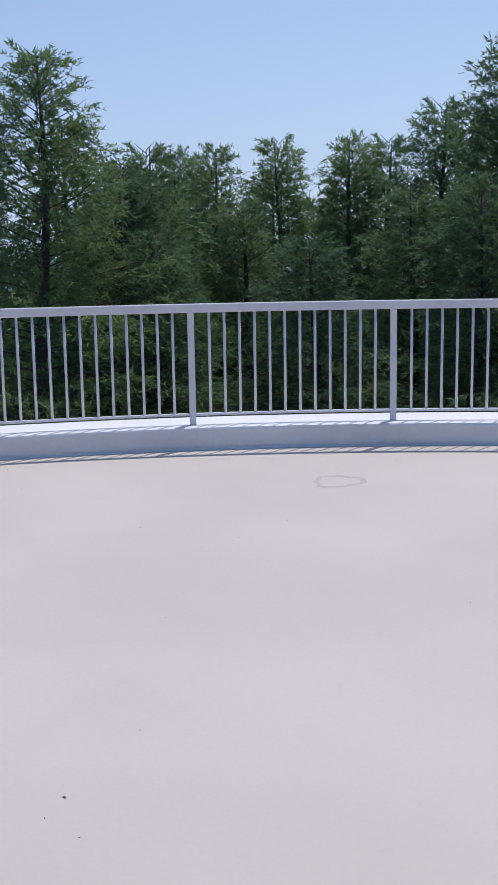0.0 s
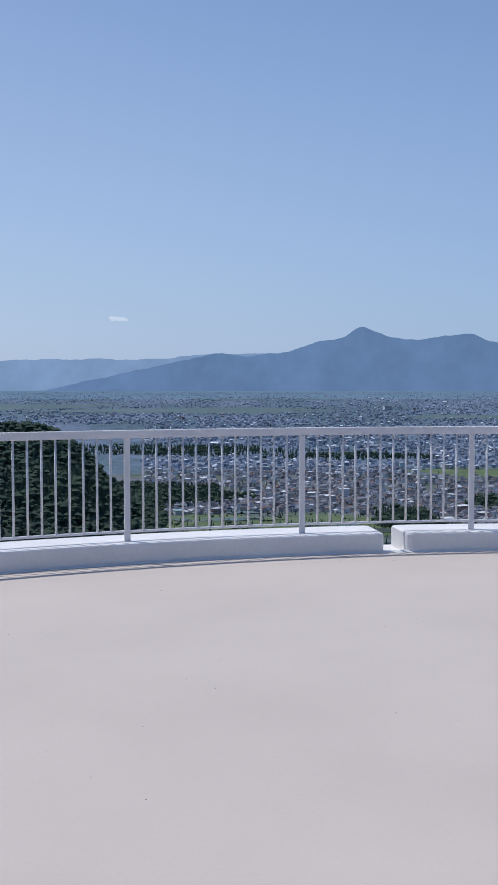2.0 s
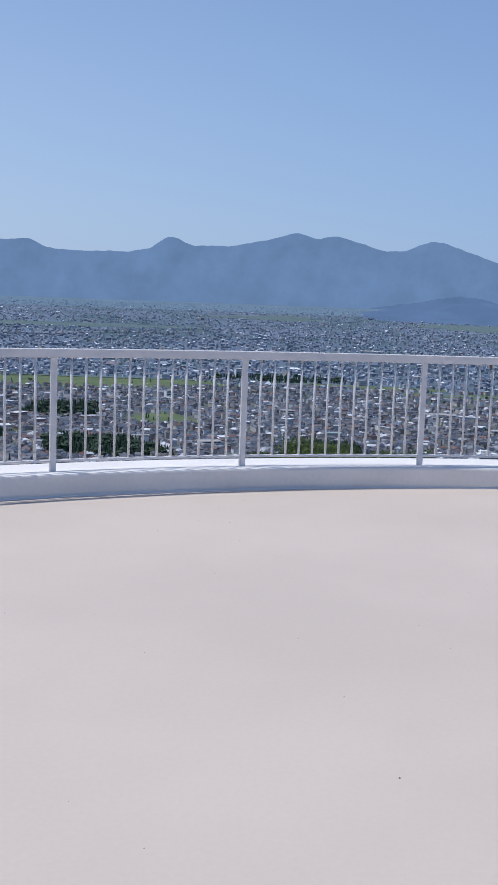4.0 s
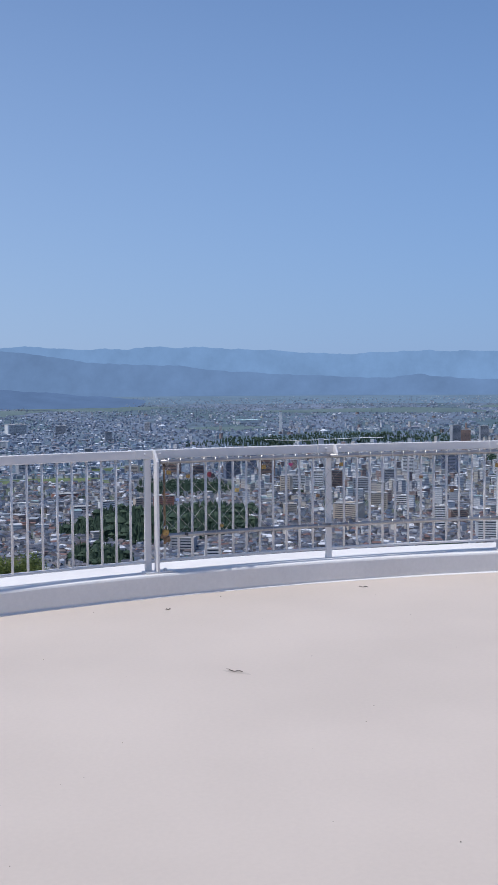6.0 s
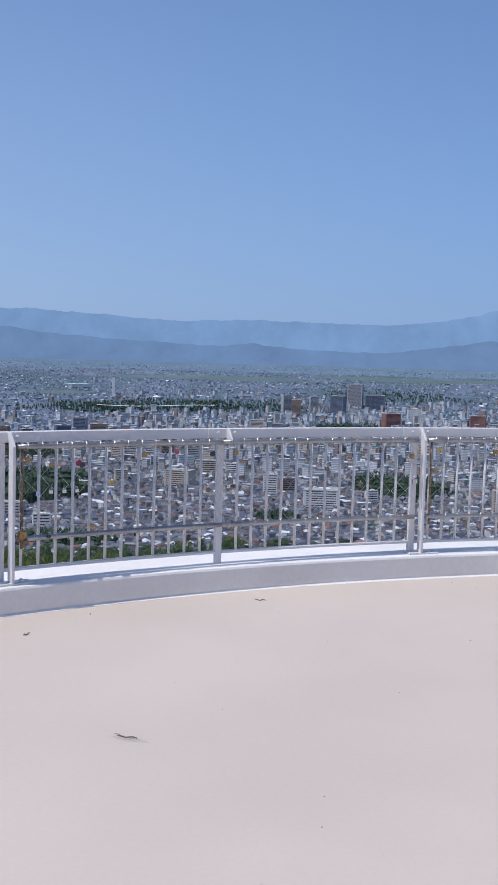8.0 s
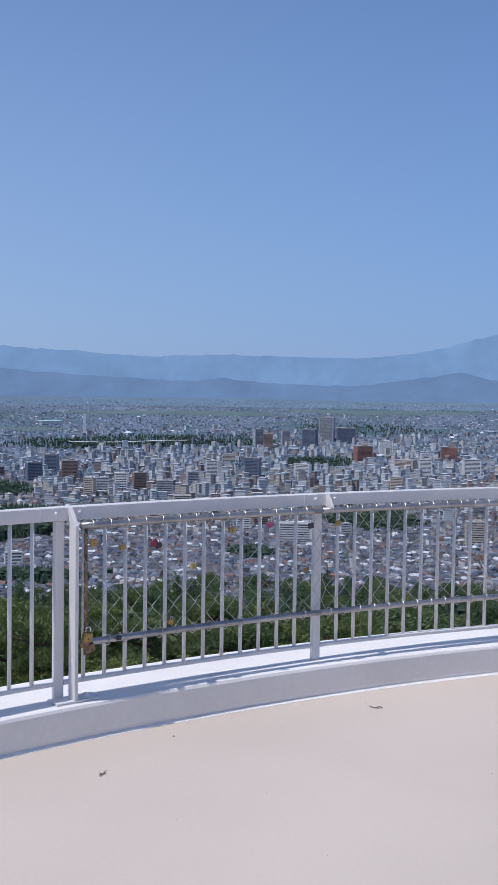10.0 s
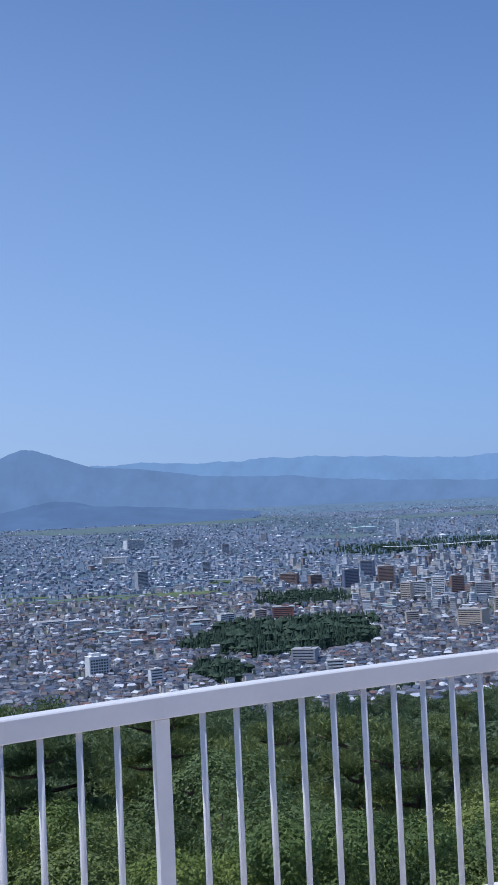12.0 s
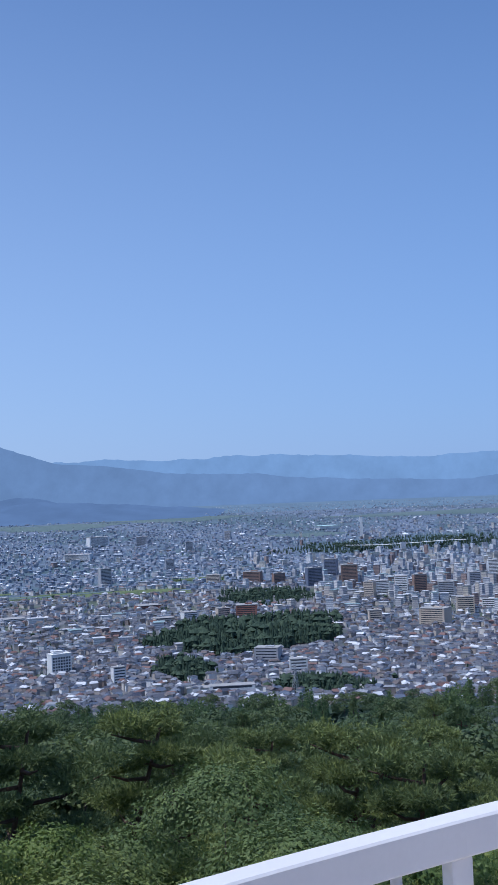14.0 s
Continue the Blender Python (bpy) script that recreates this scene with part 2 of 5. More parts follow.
def storeys(m):
    """Dark window bands on the walls of blocks, a storey apart."""
    n, l = m.node_tree.nodes, m.node_tree.links
    b = n["Principled BSDF"]
    src = b.inputs["Base Color"].links[0].from_socket
    g = n.new("ShaderNodeNewGeometry")
    sp = n.new("ShaderNodeSeparateXYZ")
    l.new(g.outputs["Position"], sp.inputs[0])
    div = n.new("ShaderNodeMath")
    div.operation, div.inputs[1].default_value = "DIVIDE", 3.2
    fr = n.new("ShaderNodeMath")
    fr.operation = "FRACT"
    l.new(sp.outputs["Z"], div.inputs[0])
    l.new(div.outputs[0], fr.inputs[0])
    r = ramp(n, ((0.0, (1, 1, 1)), (0.5, (0.56, 0.58, 0.63))), "CONSTANT")
    l.new(fr.outputs[0], r.inputs[0])
    l.new(mix(n, l, src, r.outputs[0], 1.0, "MULTIPLY"), b.inputs["Base Color"])


storeys(M_BWALL)
M_BROOF = palette("block_roofs", ((0.40, 0.41, 0.44), (0.55, 0.56, 0.58), (0.30, 0.33, 0.37), (0.66, 0.67, 0.69), (0.26, 0.37, 0.39)), 0.8)
M_BAND = two_tone("dark_window_glass", (0.05, 0.06, 0.08), (0.10, 0.11, 0.13), 0.1, 2, 0.25)
M_BRICKRED = two_tone("red_tile_wall", (0.28, 0.13, 0.10), (0.36, 0.17, 0.13), 0.05, 0.8, 0.8)
M_TAN = two_tone("tan_wall", (0.52, 0.44, 0.36), (0.60, 0.52, 0.44), 0.05, 0.8, 0.8)
M_WHITE = two_tone("white_wall", (0.70, 0.70, 0.69), (0.80, 0.80, 0.79), 0.05, 0.8, 0.8)
M_GREY = two_tone("grey_wall", (0.34, 0.35, 0.38), (0.44, 0.45, 0.48), 0.05, 0.8, 0.8)
M_BROWN = two_tone("brown_wall", (0.24, 0.16, 0.13), (0.32, 0.22, 0.18), 0.05, 0.8, 0.8)
M_DARKBLUE = two_tone("blue_grey_wall", (0.12, 0.15, 0.22), (0.18, 0.21, 0.29), 0.05, 0.8, 0.5)
M_TEAL = two_tone("pale_green_roof", (0.45, 0.66, 0.62), (0.56, 0.76, 0.72), 0.05, 0.8, 0.5)
# glow colours hold the haze over each range; the cloud's white glows too
M_MT0 = glow_backdrop_mat("foothill", (0.112, 0.185, 0.330), 0.92)
M_MT1 = glow_backdrop_mat("near_range", (0.143, 0.234, 0.395), 0.95)
M_MT2 = glow_backdrop_mat("middle_range", (0.235, 0.345, 0.520), 0.95)
M_MT3 = glow_backdrop_mat("far_range", (0.178, 0.298, 0.490), 0.98)
M_CLOUD = glow_backdrop_mat("cloud", (0.62, 0.70, 0.80), 1.0)


# ---------------------------------------------------------------- mesh helpers
def mesh_of(name, verts, faces, mats, index=None, smooth=False):
    me = bpy.data.meshes.new(name)
    me.from_pydata([tuple(map(float, v)) for v in verts], [], [tuple(map(int, f)) for f in faces])
    for m in (mats if isinstance(mats, (list, tuple)) else (mats,)):
        me.materials.append(m)
    if index is not None:
        me.polygons.foreach_set("material_index", np.asarray(index, dtype=np.int32))
    if smooth:
        me.polygons.foreach_set("use_smooth", np.ones(len(me.polygons), dtype=bool))
    me.update()
    return me


def part(name, me, parent=None, label="", at=None):
    ob = new(name, me)
    if parent is not None:
        ob.parent = parent
    if at is not None:
        ob.matrix_basis = at
    return tagged(ob, label)


def bm_mesh(name, bm, mat, smooth=False):
    me = bpy.data.meshes.new(name)
    bm.to_mesh(me)
    bm.free()
    me.materials.append(mat)
    if smooth:
        me.polygons.foreach_set("use_smooth", np.ones(len(me.polygons), dtype=bool))
    return me


def box_bm(sx, sy, sz, at=(0, 0, 0), bevel=0.0):
    """A box with rounded edges, standing on at."""
    bm = bmesh.new()
    bmesh.ops.create_cube(bm, size=1.0)
    for v in bm.verts:
        v.co = Vector((v.co.x * sx + at[0], v.co.y * sy + at[1], (v.co.z + 0.5) * sz + at[2]))
    if bevel:
        bmesh.ops.bevel(bm, geom=bm.edges[:], offset=bevel, segments=2, affect="EDGES", profile=0.6)
    return bm


def sweep(path, radii, sides=6, caps=True):
    """A tube along points: verts and faces."""
    vs, fs = [], []
    path = [Vector(p) for p in path]
    for i, p in enumerate(path):
        d = (path[min(i + 1, len(path) - 1)] - path[max(i - 1, 0)]).normalized()
        a = d.orthogonal().normalized() if abs(d.z) > 0.95 else d.cross(Vector((0, 0, 1))).normalized()
        b = d.cross(a)
        for k in range(sides):
            w = 2 * math.pi * k / sides
            vs.append(p + (a * math.cos(w) + b * math.sin(w)) * radii[i])
    for i in range(len(path) - 1):
        for k in range(sides):
            k2 = (k + 1) % sides
            fs.append((i * sides + k, i * sides + k2, (i + 1) * sides + k2, (i + 1) * sides + k))
    if caps:
        fs.append(tuple(range(sides))[::-1])
        fs.append(tuple((len(path) - 1) * sides + k for k in range(sides)))
    return vs, fs


class Pile:
    """Collects vertices and faces of many pieces."""

    def __init__(self):
        self.v, self.f, self.i = [], [], []

    def add(self, vs, fs, index=0):
        o = len(self.v)
        self.v.extend(vs)
        self.f.extend([tuple(a + o for a in f) for f in fs])
        self.i.extend([index] * len(fs))

    def mesh(self, name, mats, smooth=False):
        return mesh_of(name, self.v, self.f, mats, self.i, smooth)


def polar(az, r, z=0.0):
    a = radians(az)
    return Vector((-r * math.sin(a), r * math.cos(a), z))


def ring_profile(profile, a0, a1, steps):
    """A profile of (radius, height) swept round the centre from azimuth a0 to a1, closed at the ends."""
    vs, fs = [], []
    k = len(profile)
    for i in range(steps + 1):
        az = a0 + (a1 - a0) * i / steps
        vs.extend(polar(az, r, z) for r, z in profile)
    for i in range(steps):
        for j in range(k):
            j2 = (j + 1) % k
            fs.append((i * k + j, i * k + j2, (i + 1) * k + j2, (i + 1) * k + j))
    if abs(abs(a1 - a0) - 360) > 0.1:
        fs.append(tuple(range(k))[::-1])
        fs.append(tuple(steps * k + j for j in range(k)))
    if a1 > a0:
        fs = [f[::-1] for f in fs]
    return vs, fs


# ---------------------------------------------------------------- the plan
BAYS = 43
STEP = 8.316                      # azimuth between posts
RP = 10.675                       # circle of the posts
R_IN, R_OUT = 10.54, 11.05        # kerb round the terrace
KERB = 0.175
TOP = 1.10                        # top of the handrail
POST_0 = 8                        # post that stands on the +y axis


def post_az(k):
    return (POST_0 - k) * STEP


# ---------------------------------------------------------------- terrace
steps = 172
vs = [Vector((0, 0, 0))]
fs = []
radii = [2, 4, 6, 8, 9.4, R_IN + 0.002]
for r in radii:
    vs.extend(polar(360 * i / steps, r) for i in range(steps))
for i in range(steps):
    fs.append((0, 1 + i, 1 + (i + 1) % steps))
    for q in range(len(radii) - 1):
        a, b2 = 1 + q * steps, 1 + (q + 1) * steps
        fs.append((a + i, b2 + i, b2 + (i + 1) % steps, a + (i + 1) % steps))
tagged(new("floor", mesh_of("floor", vs, fs, M_FLOOR)), "pinkish beige painted concrete terrace floor with faint stains", "floor", kind="structure")

GAP = 0.10
gap_bays = (3, 11, 19, 27, 38)
cuts = sorted(post_az(k + 0.5) - 0.25 for k in gap_bays)
half = math.degrees(GAP / R_IN)
prof = [(R_IN + 0.012, 0.0), (R_IN + 0.004, 0.03), (R_IN, KERB - 0.02), (R_IN + 0.006, KERB - 0.006), (R_IN + 0.02, KERB),
        (R_OUT - 0.02, KERB + 0.004), (R_OUT, KERB - 0.02), (R_OUT, -0.4), (R_IN + 0.012, -0.4)]


def kerb(a0, a1):
    """One length of kerb whose inner corners are rounded at the drain gaps."""
    ends = ((0.0, 0.045), (0.05, 0.022), (0.13, 0.008), (0.26, 0.0))
    stations = [(a0 + d, q) for d, q in ends] + [(a0 + 0.5 + (a1 - a0 - 1.0) * i / 56, 0.0) for i in range(57)] + [(a1 - d, q) for d, q in ends[::-1]]
    k = len(prof)
    vs = [polar(az, r + (q if r < 10.7 else 0), z - (0.3 * q if z > 0.1 else 0)) for az, q in stations for r, z in prof]
    fs = [(i * k + j, (i + 1) * k + j, (i + 1) * k + (j + 1) % k, i * k + (j + 1) % k) for i in range(len(stations) - 1) for j in range(k)]
    fs += [tuple(range(k)), tuple((len(stations) - 1) * k + j for j in range(k))[::-1]]
    tagged(new("kerb", mesh_of("kerb", vs, fs, M_CURB)), "white painted concrete kerb under the railing", "kerb", "kerbs round the terrace", kind="structure")


for i, c in enumerate(cuts):
    kerb(c + half, cuts[(i + 1) % len(cuts)] + (360 if i == len(cuts) - 1 else 0) - half)
vs, fs = ring_profile([(R_IN - 0.012, 0.002), (R_IN + 0.02, 0.018), (R_IN + 0.02, -0.05), (R_IN - 0.012, -0.05)], 0, 360, 260)
tagged(new("trim", mesh_of("trim", vs, fs, M_CURB)), "white paint fillet at the foot of the kerb", "trim", kind="structure")
vs, fs = ring_profile([(R_IN + 0.021, -0.006), (R_OUT + 0.1, -0.02), (R_OUT + 0.1, -3.2), (R_IN + 0.021, -3.2)], 0, 360, 172)
tagged(new("wall_terrace", mesh_of("wall_terrace", vs, fs, M_CURB)), "white painted rim of the terrace slab", "wall", kind="structure")

# ---------------------------------------------------------------- railing
BAL = 12
dk = STEP / (BAL + 1.4)             # the gaps beside the posts are a fifth wider


def arc_tube(r_mid, z0, w, h, a0, a1, n, bev=0.004):
    p = [(r_mid - w / 2 + bev, z0), (r_mid - w / 2, z0 + bev), (r_mid - w / 2, z0 + h - bev), (r_mid - w / 2 + bev, z0 + h),
         (r_mid + w / 2 - bev, z0 + h), (r_mid + w / 2, z0 + h - bev), (r_mid + w / 2, z0 + bev), (r_mid + w / 2 - bev, z0)]
    return ring_profile(p, a0, a1, n)


m_top = mesh_of("top_rail", *arc_tube(RP, TOP - 0.066, 0.052, 0.066, 0.0, -STEP, 8), M_RAIL)
m_low = mesh_of("bottom_rail", *arc_tube(RP, 0.245, 0.030, 0.020, -0.14, -STEP + 0.14, 8), M_RAIL)
m_post = bm_mesh("post", box_bm(0.050, 0.028, TOP - 0.066 - KERB + 0.004, (0, 0, KERB - 0.006), 0.005), M_RAIL)
m_bal = mesh_of("baluster", *sweep([(0, 0, 0.263), (0, 0, TOP - 0.065)], [0.0102, 0.0102], 8), M_RAIL, smooth=True)


def bay():
    b = tagged(new("railing"), "white painted steel railing bay with flat posts and round balusters", "railing", "railing bays round the terrace")
    part("top_rail", m_top, b)
    part("bottom_rail", m_low, b)
    part("post", m_post, b, at=pose(0, RP, 0))
    for i in range(1, BAL + 1):
        az = -dk * (i + 0.2)
        p = polar(az, RP)
        part("baluster", m_bal, b, at=pose(p.x, p.y, 0, 0, 0, az))
    return b


first_bay = bay()
for k in list(range(1, 22)) + list(range(-21, 0)):
    copy_thing(first_bay, pose(0, 0, 0, 0, 0, -STEP * k))

# joint plates and the stiffening bars where the mesh panels stand
def plate_bar():
    """A flat upright bar whose head is cut back to the handrail."""
    bm = bmesh.new()
    prof = [(-0.105, KERB + 0.012), (-0.045, KERB + 0.012), (-0.045, TOP - 0.075), (-0.026, TOP - 0.004), (-0.045, TOP - 0.002), (-0.105, TOP - 0.085)]
    a = [bm.verts.new((-0.010, y, z)) for y, z in prof]
    b = [bm.verts.new((0.010, y, z)) for y, z in prof]
    bm.faces.new(a)
    bm.faces.new(b[::-1])
    for i in range(len(prof)):
        j = (i + 1) % len(prof)
        bm.faces.new((a[j], a[i], b[i], b[j]))
    bmesh.ops.recalc_face_normals(bm, faces=bm.faces[:])
    bmesh.ops.bevel(bm, geom=bm.edges[:], offset=0.002, segments=1, affect="EDGES")
    return bm_mesh("bar", bm, M_RAIL)


def gusset():
    bm = bmesh.new()
    prof = [(-0.026, TOP - 0.003), (-0.028, TOP - 0.066), (-0.085, TOP - 0.078), (-0.092, TOP - 0.066), (-0.045, TOP - 0.003)]
    a = [bm.verts.new((-0.008, y, z)) for y, z in prof]
    b = [bm.verts.new((0.008, y, z)) for y, z in prof]
    bm.faces.new(a)
    bm.faces.new(b[::-1])
    for i in range(len(prof)):
        j = (i + 1) % len(prof)
        bm.faces.new((a[j], a[i], b[i], b[j]))
    bmesh.ops.recalc_face_normals(bm, faces=bm.faces[:])
    return bm_mesh("gusset", bm, M_RAIL)


def ball(name, r, mat, squash=1.0, sub=2):
    bm = bmesh.new()
    bmesh.ops.create_icosphere(bm, subdivisions=sub, radius=r)
    for v in bm.verts:
        v.co.y *= squash
    return bm_mesh(name, bm, mat, True)


m_bar, m_gus, m_bolt = plate_bar(), gusset(), ball("bolt", 0.011, M_RAIL, 0.7)
m_foot = bm_mesh("foot_plate", box_bm(0.24, 0.10, 0.012, (0.02, -0.055, KERB + 0.001), 0.003), M_RAIL)
m_sleeve = bm_mesh("joint_plate", box_bm(0.10, 0.004, 0.060, (-0.055, -0.0285, TOP - 0.063), 0.001), M_RAIL)


def joint(k, tall):
    """Bracket at post k: a full upright bar on a foot plate, or the small gusset alone."""
    az = post_az(k)
    root = tagged(new("rail_bracket"), "white steel bracket bar bolted to the railing post" if tall else "small white steel gusset under the handrail joint", "bracket", "brackets on the railing")
    root.matrix_basis = pose(0, 0, 0, 0, 0, az)
    off = pose(0.042, RP, 0)
    if tall:
        part("bar", m_bar, root, at=off)
        part("foot_plate", m_foot, root, at=off)
        part("bolt", ball("bolt", 0.016, M_RAIL, 1.0), root, at=pose(0.11, RP - 0.07, KERB + 0.02))
    else:
        part("gusset", m_gus, root, at=off)
    part("joint_plate", m_sleeve, root, at=pose(0.0, RP, 0))
    part("joint_plate", m_sleeve, root, at=pose(0.135, RP, 0))
    for x in (-0.03, 0.095):
        part("bolt", m_bolt, root, at=pose(x, RP - 0.031, TOP - 0.03))


for k, tall in ((15, True), (16, False), (17, True), (18, False), (19, True)):
    joint(k, tall)

# ---------------------------------------------------------------- mesh panels with padlocks
RM = RP - 0.075
Z_HI, Z_LO = 1.012, 0.452


def pipe_arc(z, r_pipe, a0, a1, n=14, sides=8):
    return sweep([polar(a0 + (a1 - a0) * i / n, RM, z) for i in range(n + 1)], [r_pipe] * (n + 1), sides)


def mesh_panel(k, pole):
    """Chain-link wire laced between two pipes, tied on with wire rings."""
    a0, a1 = post_az(k) - (0.42 if pole else -0.09), post_az(k + 1) + 0.10
    root = tagged(new("mesh_panel"), "chain-link panel on galvanised pipes inside the railing", "mesh panel", "mesh panels on the railing")
    for z in (Z_HI, Z_LO):
        part("pipe", mesh_of("pipe", *pipe_arc(z, 0.0165, a0, a1), M_PIPE, smooth=True), root)
    if pole:
        part("end_rod", mesh_of("end_rod", *sweep([polar(a0 - 0.15, RM, Z_LO - 0.06), polar(a0 - 0.15, RM, Z_HI)], [0.009, 0.009], 6), M_RUST, smooth=True), root)
    width = math.radians(abs(a1 - a0)) * RM
    pitch = 0.062
    n = int(width / pitch)
    rows = 9
    dz = (Z_HI - Z_LO - 0.01) / rows
    wires = Pile()
    for i in range(n + 1):
        for sgn in (0, 1):
            pts = []
            for q in range(rows + 1):
                swing = pitch * 0.5 * (1 if (q + i) % 2 == 0 else -1) * 0.97
                u = i * pitch + swing + 0.004 * math.sin(q * 1.7 + i)
                az = a0 - math.degrees(max(0.0, min(width, u)) / RM)
                pts.append(polar(az, RM + (0.006 if sgn else -0.006), Z_LO + 0.01 + q * dz))
            if sgn == i % 2:
                wires.add(*sweep(pts, [0.0021] * len(pts), 4, False))
    part("wire_mesh", wires.mesh("wire_mesh", M_WIRE), root)
    ring = []
    for i in range(13):
        w = 6.283 * i / 12
        ring.append((0.006 * math.sin(w * 0.5), 0.022 * math.cos(w), 0.026 * math.sin(w)))
    m_ring = mesh_of("tie_wire", *sweep(ring, [0.0026] * 13, 4, False), M_WIRE)
    for z in (Z_HI, Z_LO):
        for i in range(int(width / 0.098)):
            az = a0 - math.degrees((0.05 + i * 0.098) / RM)
            p = polar(az, RM, z)
            part("tie_wire", m_ring, root, at=pose(p.x, p.y, p.z, 0, 12, az))


mesh_panel(15, True)
mesh_panel(16, False)
mesh_panel(17, True)
mesh_panel(18, False)


def padlock(k, along, z, size, mat, label, tilt=0.0, shape="box", out=0.028):
    """A closed padlock: case, shackle and keyhole plug. along: metres from post k."""
    size *= 0.76
    az = post_az(k) - math.degrees(along / RM)
    p = polar(az, RM - out, z)
    root = tagged(new("padlock"), label, "padlock", "padlocks on the mesh")
    root.matrix_basis = pose(p.x, p.y, p.z, 0, tilt, az + random.uniform(-14, 14))
    if shape == "round":
        case = ball("case", size * 0.55, mat, 0.45, 3)
        root_part = part("case", case, root)
    elif shape == "heart":
        bm = bmesh.new()
        front = []
        for i in range(24):
            t = 6.283 * i / 24
            front.append((0.034 * size * 16 * math.sin(t) ** 3, 0.034 * size * (13 * math.cos(t) - 5 * math.cos(2 * t) - 2 * math.cos(3 * t) - math.cos(4 * t))))
        a = [bm.verts.new((x, -size * 0.16, z2)) for x, z2 in front]
        b = [bm.verts.new((x, size * 0.16, z2)) for x, z2 in front]
        bm.faces.new(a)
        bm.faces.new(b[::-1])
        for i in range(24):
            bm.faces.new((a[(i + 1) % 24], a[i], b[i], b[(i + 1) % 24]))
        bmesh.ops.recalc_face_normals(bm, faces=bm.faces[:])
        root_part = part("case", bm_mesh("case", bm, mat), root)
    else:
        root_part = part("case", bm_mesh("case", box_bm(size, size * 0.42, size * 0.86, (0, 0, -size * 0.5), size * 0.09), mat), root)
    top = size * 0.36
    arc = [(-size * 0.28, 0, top - size * 0.1)] + [(-size * 0.28 * math.cos(3.1416 * i / 8), 0, top + size * 0.28 + size * 0.30 * math.sin(3.1416 * i / 8)) for i in range(9)] + [(size * 0.28, 0, top - size * 0.1)]
    part("shackle", mesh_of("shackle", *sweep(arc, [size * 0.075] * len(arc), 6), M_CHROME, smooth=True), root)
    plug = bm_mesh("keyhole", box_bm(size * 0.16, size * 0.02, size * 0.16, (0, -size * 0.215, -size * 0.25), size * 0.01), M_BLACK)
    part("keyhole", plug, root)


for spec in ((15, 0.10, 0.485, 0.066, M_BRASS, "large brass padlock on the lower pipe", 8), (15, 0.115, 0.432, 0.060, M_RUST, "rusty padlock hanging under the lower pipe", -14), (15, 0.085, 0.455, 0.056, M_RUST, "old brown padlock beside the post", 20),
             (15, 0.13, 0.935, 0.046, M_BRASS, "tarnished brass padlock near the upper pipe", 4), (15, 0.29, 0.90, 0.040, M_BRASS, "brass padlock with a tall shackle", -6), (15, 0.47, 0.905, 0.050, M_RED, "red padlock on the mesh", 10, "round"),
             (15, 0.495, 0.895, 0.042, M_BLACK, "black padlock beside the red one", -10), (15, 0.20, 0.725, 0.034, M_BLUE, "small pale blue padlock on the mesh", 3), (15, 0.285, 0.735, 0.034, M_CHROME, "small silver padlock on the mesh", -3),
             (15, 0.375, 0.735, 0.034, M_CHROME, "small silver padlock on the mesh", 5), (15, 0.46, 0.735, 0.034, M_CHROME, "small silver padlock on the mesh", -7), (15, 0.70, 0.775, 0.044, M_YELLOW, "yellow brass padlock on the mesh", 6),
             (15, 0.57, 0.505, 0.036, M_BRASS, "small brass padlock low on the mesh", 15), (15, 0.275, 0.46, 0.034, M_BLACK, "small black padlock on the lower pipe", 12), (15, 0.93, 0.945, 0.046, M_BRASS, "square brass padlock under the upper pipe", 0),
             (15, 1.165, 0.955, 0.042, M_PINK, "pink heart-shaped padlock under the upper pipe", 0, "heart"), (15, 1.43, 0.94, 0.044, M_BLACK, "black padlock under the upper pipe", -8), (16, 0.07, 0.945, 0.044, M_BRASS, "brass padlock beside the post", 4),
             (16, 0.015, 0.72, 0.040, M_CHROME, "grey padlock hanging on the mesh", -5), (15, 1.40, 0.70, 0.040, M_RUST, "brown padlock on the mesh", 9), (16, 0.78, 0.82, 0.038, M_RUST, "brown padlock on the mesh", 0), (16, 1.06, 0.70, 0.038, M_RUST, "rusty padlock on the mesh", 5),
             (16, 1.47, 0.90, 0.050, M_BRASS, "brass padlock beside the bracket", 10), (16, 1.50, 0.72, 0.048, M_CHROME, "silver padlock beside the bracket", -6), (17, 0.16, 0.94, 0.046, M_YELLOW, "yellow brass padlock on the mesh", 7),
             (17, 0.13, 0.80, 0.040, M_BRASS, "brass padlock on the mesh", -4), (17, 0.62, 0.93, 0.042, M_BRASS, "brass padlock under the upper pipe", 3), (17, 0.95, 0.94, 0.042, M_RUST, "brown padlock under the upper pipe", 3)):
    padlock(*spec)

# ---------------------------------------------------------------- on the floor
def floor_litter():
    """Grit and bits of leaf scattered over the paint."""
    rg = random.Random(21)
    pile = Pile()
    for i in range(420):
        az, r = rg.uniform(-120, 95), 10.35 * math.sqrt(rg.uniform(0.02, 1))
        if rg.random() < 0.25:
            r = rg.uniform(10.0, 10.51)
        p = polar(az, r)
        s = rg.uniform(0.0018, 0.0048) * (2.2 if rg.random() < 0.06 else 1)
        w = rg.uniform(0, 6.28)
        k = 5
        ring = [Vector((p.x + s * rg.uniform(0.6, 1.5) * math.cos(w + j * 1.2566), p.y + s * rg.uniform(0.5, 1.0) * math.sin(w + j * 1.2566), 0.0012)) for j in range(k)]
        top = Vector((p.x, p.y, 0.002 + s * 0.5))
        pile.add(ring + [top], [(j, (j + 1) % k, k) for j in range(k)])
    tagged(new("litter", pile.mesh("litter", M_SPECK)), "dark grit and leaf scraps scattered on the terrace", "litter", kind="stuff")


